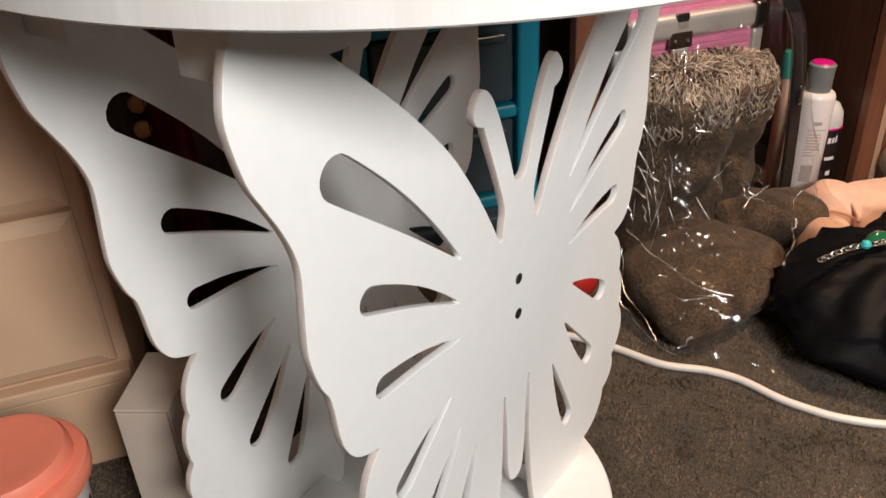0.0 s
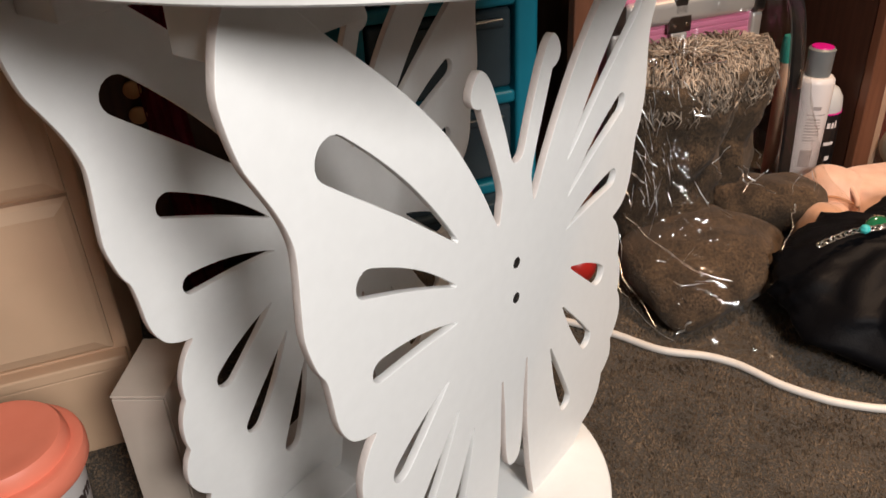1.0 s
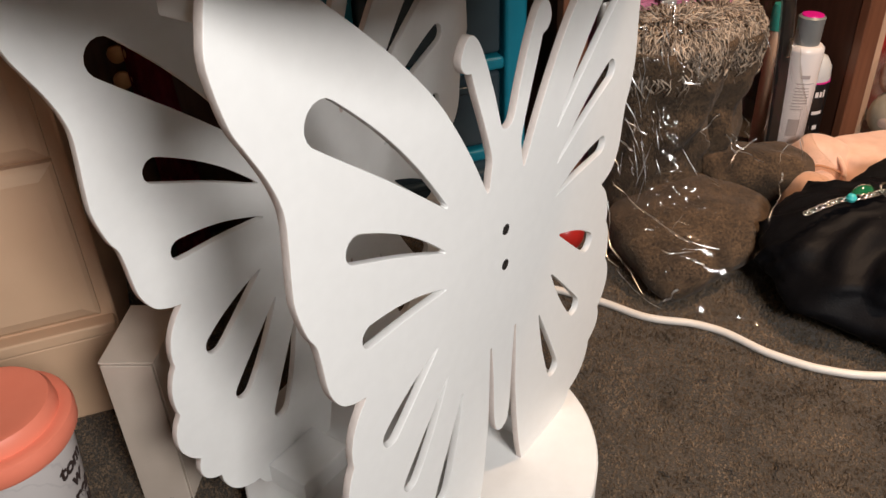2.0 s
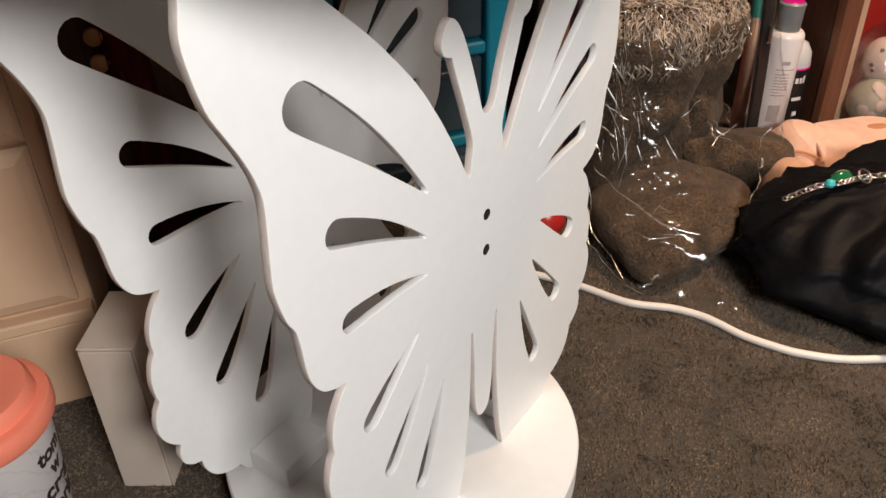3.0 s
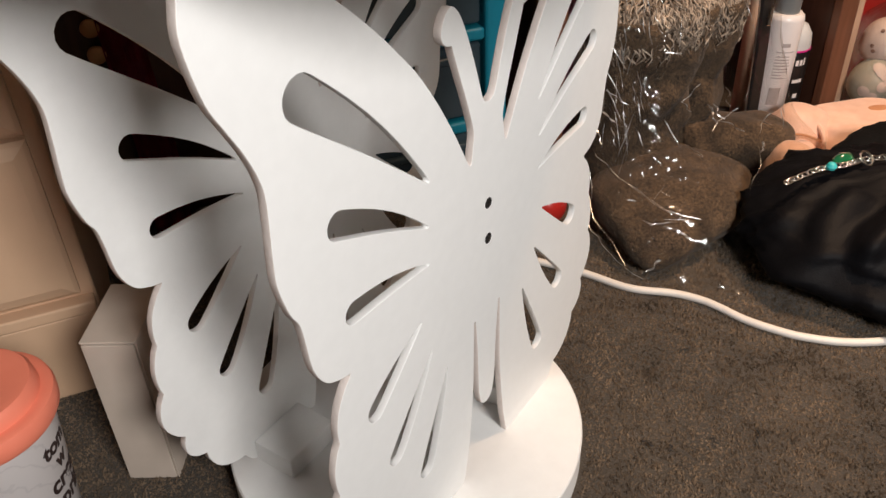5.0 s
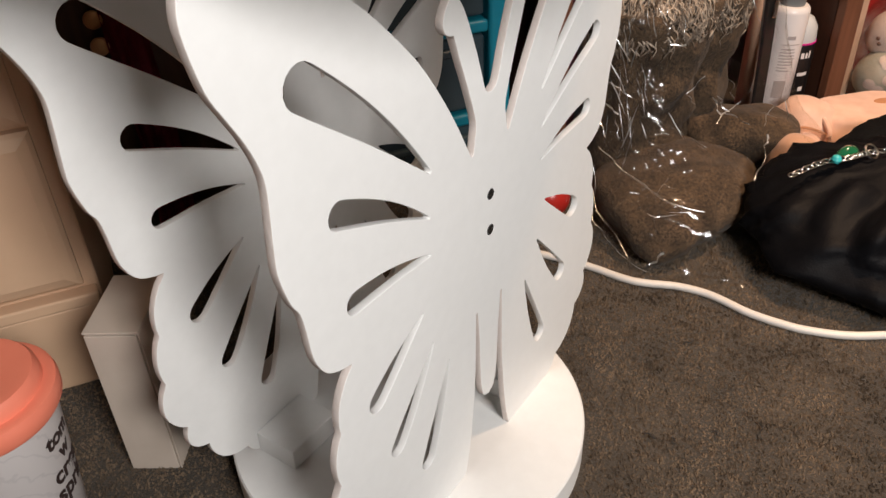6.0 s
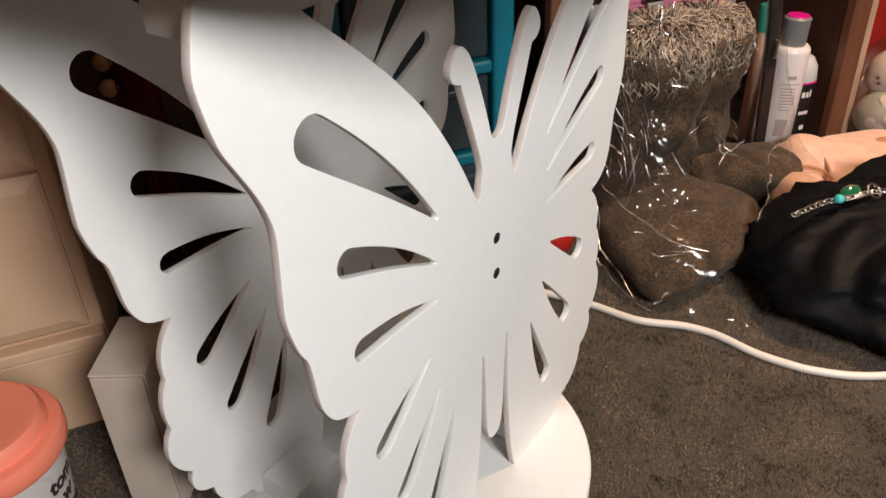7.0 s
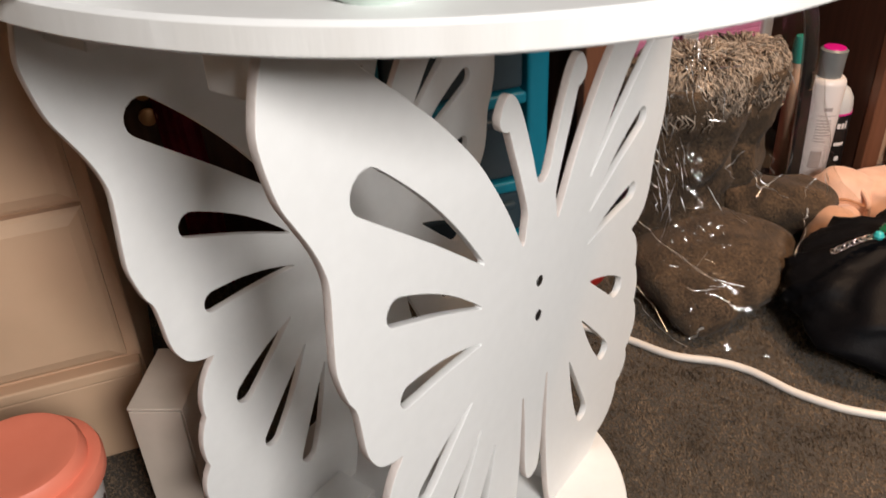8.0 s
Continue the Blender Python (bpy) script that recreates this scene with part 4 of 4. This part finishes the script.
# ---------------------------------------------------------------- handbag
def build_handbag():
    t = thing("handbag", "slouchy black leather handbag with silver chain and beads", "handbag", ROOM)
    rings = []
    for k in range(26):
        f = k / 25
        z = 0.004 + 0.118 * f
        swell = math.sin(math.pi * (0.16 + 0.34 * min(1, f / 0.35))) if f < 0.35 else math.cos(math.pi / 2 * ((f - 0.35) / 0.65) ** 1.9) ** 0.75
        swell = max(swell, 0.05)

        def shape(a, swell=swell, f=f):
            c, s = math.cos(a), math.sin(a)
            fold = 1 + 0.035 * math.sin(5 * a + 7 * f) * f + 0.05 * math.sin(2.2 * a + 4 * f)
            x, y = 0.160 * swell * fold * math.copysign(abs(c) ** 0.8, c), 0.150 * swell * fold * math.copysign(abs(s) ** 0.8, s)
            return (x - 0.30 * y, y, 0)
        rings.append(((0.584 + 0.060 * f, 0.034 + 0.078 * f, z), shape))
    bm = blob_bm(rings, 150, 0.008, 12, 5)
    mid = Vector((0.60, 0.10, 0.03))
    for v in bm.verts:
        p = v.co.copy()
        v.co += (p - mid).normalized() * (0.014 * fold(p, (0.5, -0.6, 0.5), 17, 3.0) + 0.010 * crease(p, (0.35, -0.5, 0.7), 15, 8.0) + 0.004 * fold(p, (-0.3, 0.7, 0.5), 40, 5.0) + 0.004 * crease(p, (0.6, 0.4, -0.5), 34, 2.0) + 0.003 * crease(p, (-0.2, 0.8, 0.4), 55, 4.0)) * min(1, p.z / 0.03)
    for way in (((0.425, 0.040, 0.085), (0.480, 0.090, 0.095), (0.545, 0.110, 0.105)), ((0.440, 0.000, 0.090), (0.495, 0.035, 0.095), (0.545, 0.045, 0.100))):
        line = [Vector(p) for p in spline(list(way), 14)]
        for v in bm.verts:
            d = min((v.co - q).length for q in line)
            v.co += (v.co - mid).normalized() * (0.012 * math.exp(-(d / 0.013) ** 2) - 0.006 * math.exp(-((d - 0.03) / 0.012) ** 2))
    part("bag_body", bm, LEATHER, t, "", True, 180)
    path = spline([(0.612, 0.185, 0.066), (0.632, 0.200, 0.074), (0.680, 0.210, 0.080), (0.730, 0.205, 0.082), (0.800, 0.180, 0.075), (0.850, 0.160, 0.060)], 6)
    part("ruched_flap", along_tube(path, smooth_list([0.012, 0.034, 0.044, 0.046, 0.040, 0.012], 6), smooth_list([0.012, 0.026, 0.032, 0.034, 0.030, 0.010], 6), 40, 0.004, 50, 8), WOVEN, t, "ruched black fabric flap", True, 180)
    part("side_seam", tube_bm(spline([(0.640, -0.020, 0.080), (0.632, 0.030, 0.118), (0.628, 0.080, 0.131)], 8), 0.0022, 6), LEATHER, t, "", True)
    link = bpy.data.meshes.new("chain_link")
    bm = bmesh.new()
    tube_bm([(0.0052 * math.cos(a), 0.0034 * math.sin(a), 0) for a in (2 * math.pi * k / 14 for k in range(14))], 0.0011, 6, bm, True)
    bm.to_mesh(link)
    bm.free()
    way = spline([(0.466, 0.148, 0.125), (0.517, 0.153, 0.127), (0.555, 0.146, 0.128), (0.581, 0.145, 0.128), (0.626, 0.136, 0.128), (0.690, 0.124, 0.126)], 7)
    for k, (a, b) in enumerate(zip(way, way[1:])):
        ob = link_mesh("chain_link", link, SILVER, t, "", True)
        d = Vector(b) - Vector(a)
        ob.matrix_local = Matrix.Translation((Vector(a) + Vector(b)) / 2) @ d.to_track_quat("X", "Z").to_matrix().to_4x4() @ pose(0, 0, 0, 70 if k % 2 else 15)
    big = part("chain_ring", tube_bm([(0.0095 * math.cos(a), 0.0095 * math.sin(a), 0) for a in (2 * math.pi * k / 20 for k in range(20))], 0.0016, 8, closed=True), SILVER, t, "", True)
    big.matrix_local = pose(0.584, 0.143, 0.131, 40, 10, 0)
    b1 = part("bead", lathe_bm([(0.0001, -0.008), (0.006, -0.0055), (0.009, 0), (0.006, 0.0055), (0.0001, 0.008)], 24, squash=(1.7, 1)), BEADG, t, "green glass bead", True)
    b1.matrix_local = pose(0.560, 0.156, 0.130)
    b2 = part("bead", lathe_bm([(0.0001, -0.006), (0.0045, -0.004), (0.0064, 0), (0.0045, 0.004), (0.0001, 0.006)], 20), BEADT, t, "turquoise bead", True)
    b2.matrix_local = pose(0.533, 0.147, 0.131)


build_handbag()


# ---------------------------------------------------------------- eggs, red box and pale board at the far side
def build_far_side():
    ob = part("pale_board", box_bm(0.873, 0.905, 0.474, 0.90, 0.0, 0.9, 0.002), PALEWOOD, None)
    ob.matrix_world = ROOM
    tagged(ob, "pale wooden board standing beside the dark shelf unit", "board")
    ob = part("red_box", box_bm(0.915, 1.10, 0.545, 0.75, 0.0, 0.40, 0.003), RED, None)
    ob.matrix_world = ROOM
    tagged(ob, "plain glossy red box standing behind a clear bag", "box")
    eggs = [((0.945, 0.455, 0.108), 0.040, EGGPINK, "pale pink speckled ornamental egg"), ((0.925, 0.440, 0.048), 0.042, EGGGREY, "grey-green ornamental egg with pale patches"),
            ((0.990, 0.432, 0.046), 0.042, EGGPINK, "pale ornamental egg with small motifs"), ((1.030, 0.462, 0.110), 0.040, EGGGREY, "grey-green ornamental egg with pale patches")]
    rng = random.Random(9)
    for c, r, mat, lab in eggs:
        t = thing("ornamental_egg", lab, "egg", ROOM @ pose(*c, rng.uniform(-20, 20), rng.uniform(-20, 20), 0), group="eggs in the bag")
        prof = [(0.0001, -r)] + [(r * 0.86 * math.cos(a) * (1 - 0.10 * math.sin(a)), r * math.sin(a)) for a in (math.pi * (k / 12 - 0.5) for k in range(1, 12))] + [(0.0001, r)]
        shell = part("egg_shell", lathe_bm(prof, 32), mat, t, "", True, 180)
        spot = SPOT if mat is EGGPINK else EGGPINK
        for k in range(9):
            a, e = rng.uniform(-2.9, -0.3), rng.uniform(-0.8, 1.0)
            rr = r * 0.86 * math.cos(e) * (1 - 0.10 * math.sin(e))
            size = 0.0036 if mat is EGGPINK else 0.010
            d = part("spot", lathe_bm([(0, 0.0012), (size * 0.7, 0.0009), (size, -0.0006)], 12), spot, shell, "", True)
            n = Vector((math.cos(a) * math.cos(e), math.sin(a) * math.cos(e), math.sin(e)))
            d.matrix_local = Matrix.Translation((rr * math.cos(a), rr * math.sin(a), r * math.sin(e))) @ n.to_track_quat("Z", "Y").to_matrix().to_4x4()
    rings = [((0.985, 0.448, z), oval(a, b, 2.4)) for z, a, b in ((0.002, 0.085, 0.05), (0.02, 0.108, 0.068), (0.06, 0.115, 0.072), (0.11, 0.105, 0.066), (0.15, 0.080, 0.05), (0.172, 0.045, 0.03), (0.19, 0.018, 0.014))]
    ob = part("clear_bag", blob_bm(rings, 56, 0.007, 24, 7), POLY, None, "", True, 60)
    ob.matrix_world = ROOM
    ob.visible_shadow = False
    tagged(ob, "clear polythene bag of ornamental eggs on the carpet", "bag")


build_far_side()


# ---------------------------------------------------------------- carton, mug, cable, small things
def build_carton():
    m = pose(-0.196, 0.294, 0, 0, 0, -56.6)
    t = thing("carton", "closed white cardboard carton standing upright on the carpet", "box", m)
    w, d, h = 0.049, 0.083, 0.178
    part("carton_body", box_bm(0, w - 0.0026, 0, d, 0, h - 0.0046, 0.0006), CARD, t)
    part("side_panel", box_bm(w - 0.0012, w, 0.0006, d, 0, h - 0.0028, 0.0002), CARD, t)
    part("lid_flap", box_bm(-0.0004, w + 0.0004, -0.0008, d, h - 0.0022, h, 0.0007), CARD, t)


def build_mug():
    c = pose(-0.2855, 0.3195, 0) @ Matrix.Diagonal((1.0, 1.0, 1.060, 1.0))
    t = thing("travel_mug", "white marbled travel mug with a coral silicone lid and brown lettering", "mug", c)
    body = part("cup", lathe_bm([(0, 0), (0.044, 0), (0.0455, 0.002), (0.0585, 0.146), (0.0565, 0.148), (0, 0.148)], 72), MARBLE, t, "", True)
    part("lid", lathe_bm([(0.0588, 0.138), (0.0625, 0.139), (0.0650, 0.143), (0.0655, 0.153), (0.0640, 0.158), (0.0600, 0.160), (0.0560, 0.1595), (0.0545, 0.160),
                          (0.0530, 0.169), (0.0500, 0.173), (0.044, 0.1735), (0.036, 0.172), (0, 0.172)], 80), CORAL, t, "coral silicone lid", True)
    # lettering wrapped round the cup
    for words, z, a0, size in (("tom", 0.106, -74, 0.021), ("w", 0.088, -62, 0.021), ("crea", 0.068, -77, 0.025), ("sprin", 0.048, -80, 0.025)):
        me = text_mesh(words, size)
        for v in me.vertices:
            r = 0.0455 + (0.0585 - 0.0455) * (z + v.co.y) / 0.144 + 0.0002 + v.co.z
            a = radians(a0) + v.co.x / 0.054
            v.co = Vector((r * math.cos(a), r * math.sin(a), z + v.co.y))
        link_mesh("lettering", me, INK, body)


def build_cable():
    pts = [(0.300, 0.240), (0.322, 0.140), (0.333, 0.065), (0.334, 0.000), (0.352, -0.050), (0.357, -0.082), (0.355, -0.105), (0.348, -0.140),
           (0.348, -0.175), (0.352, -0.205), (0.368, -0.248), (0.400, -0.295), (0.470, -0.390), (0.560, -0.460)]
    ob = part("mains_cable", tube_bm([(p[0], p[1], 0.0048) for p in spline(pts, 8)], 0.0048, 12), CABLE, None, "", True)
    tagged(ob, "white round mains cable lying across the carpet", "cable")


def build_red_ball():
    ob = part("bauble", lathe_bm([(0.0001, 0.0)] + [(0.030 * math.cos(a), 0.030 + 0.030 * math.sin(a)) for a in (math.pi * (k / 16 - 0.5) for k in range(1, 16))] + [(0.0001, 0.060)], 40), RED, None, "", True)
    ob.matrix_world = ROOM @ pose(0.262, 0.365, 0)
    tagged(ob, "small glossy red ball lying on the carpet", "ball")


def build_on_table():
    z = TOP_Z + TOP_T
    m = TABLE @ pose(-0.262, 0.038, z, 0, 0, 50)
    t = thing("white_tray", "white painted shallow tray standing on the tabletop", "tray", m)
    part("tray_base", box_bm(0.004, 0.156, 0.004, 0.046, 0, 0.006, 0.001), WHITE, t)
    for b in ((0.0, 0.16, 0.0, 0.006, 0.0005, 0.03), (0.0, 0.16, 0.044, 0.05, 0.0005, 0.03), (0.0, 0.006, 0.0062, 0.0438, 0.0005, 0.03), (0.154, 0.16, 0.0062, 0.0438, 0.0005, 0.03)):
        part("tray_side", box_bm(*b, 0.0015), WHITE, t)
    ob = part("dish", lathe_bm([(0, 0), (0.018, 0), (0.0200, 0.002), (0.0215, 0.014), (0.0225, 0.030), (0.0205, 0.030), (0.0195, 0.012), (0, 0.008)], 56), MINT, None, "", True)
    ob.matrix_world = TABLE @ pose(-0.218, -0.050, z)
    tagged(ob, "small round pale mint glazed dish on the tabletop", "dish")


def build_lint():
    for x, y, a, n in ((0.176, -0.208, 20, 0.022), (0.262, -0.100, -35, 0.014), (0.150, -0.172, 70, 0.010), (0.112, -0.118, 85, 0.012), (0.118, -0.140, 40, 0.009)):
        bm = tube_bm(spline([(-n / 2, 0, 0), (-n / 6, 0.002, 0.001), (n / 6, -0.001, 0.0005), (n / 2, 0.0015, 0)], 5), 0.0007, 6)
        ob = part("lint_thread", bm, BLACKPL, None, "", True)
        ob.matrix_world = pose(x, y, 0.0040, 0, 0, a)
        tagged(ob, "short dark thread of lint lying on the carpet", "lint", "lint on the carpet")


build_lint()
build_carton()
build_mug()
build_cable()
build_red_ball()
build_on_table()


# ---------------------------------------------------------------- carpet pile
def build_pile():
    rng = np.random.default_rng(4)
    n = 190000
    xy = np.c_[rng.uniform(-0.34, 0.66, n), rng.uniform(-0.46, 0.62, n)]
    cy = GAP / 2 + 0.003
    keep = np.hypot(xy[:, 0], xy[:, 1] - cy) > 0.178
    xy = xy[keep]
    n = len(xy)
    h = rng.uniform(0.0020, 0.0046, n)
    for i in range(n):
        x, y = xy[i]
        k = abs(noise.noise((x * 70, y * 70, 3))) + 0.35 * abs(noise.noise((x * 190, y * 190, 8)))
        h[i] *= min(1.0, max(0.02, k * 5.0 - 0.30)) * (0.85 + 0.3 * noise.noise((x * 14, y * 14, 1)))
    lean = rng.normal(0, 0.0011, (n, 2))
    turn = rng.uniform(0, 6.28, n)
    w = rng.uniform(0.0010, 0.0020, n)
    verts = np.empty((n, 4, 3))
    for k in range(3):
        a = turn + k * 2.0944
        verts[:, k, 0], verts[:, k, 1], verts[:, k, 2] = xy[:, 0] + w * np.cos(a), xy[:, 1] + w * np.sin(a), -0.0005
    verts[:, 3, :2], verts[:, 3, 2] = xy + lean, h
    base = np.arange(n)[:, None] * 4
    faces = np.concatenate([base + np.array(q) for q in ((0, 1, 3), (1, 2, 3), (2, 0, 3))])
    me = bpy.data.meshes.new("carpet_pile")
    me.from_pydata(verts.reshape(-1, 3).tolist(), [], faces.tolist())
    ob = link_mesh("carpet_pile", me, TUFT)
    tagged(ob, "short brown and grey twisted carpet pile", "carpet pile", kind="stuff")


_n, _l = TUFT.node_tree.nodes, TUFT.node_tree.links
_g = _n.new("ShaderNodeNewGeometry")
_ramp = [x for x in _n if x.type == "VALTORGB"][0]
_mix = _n.new("ShaderNodeMath")
_mix.operation = "ADD"
_sc = _n.new("ShaderNodeMath")
_sc.operation = "MULTIPLY_ADD"
_sc.inputs[1].default_value, _sc.inputs[2].default_value = 0.5, -0.25
_l.new(_g.outputs["Random Per Island"], _sc.inputs[0])
_fine = _ramp.inputs["Fac"].links[0].from_socket
_l.new(_fine, _mix.inputs[0])
_l.new(_sc.outputs[0], _mix.inputs[1])
_l.new(_mix.outputs[0], _ramp.inputs["Fac"])
build_pile()
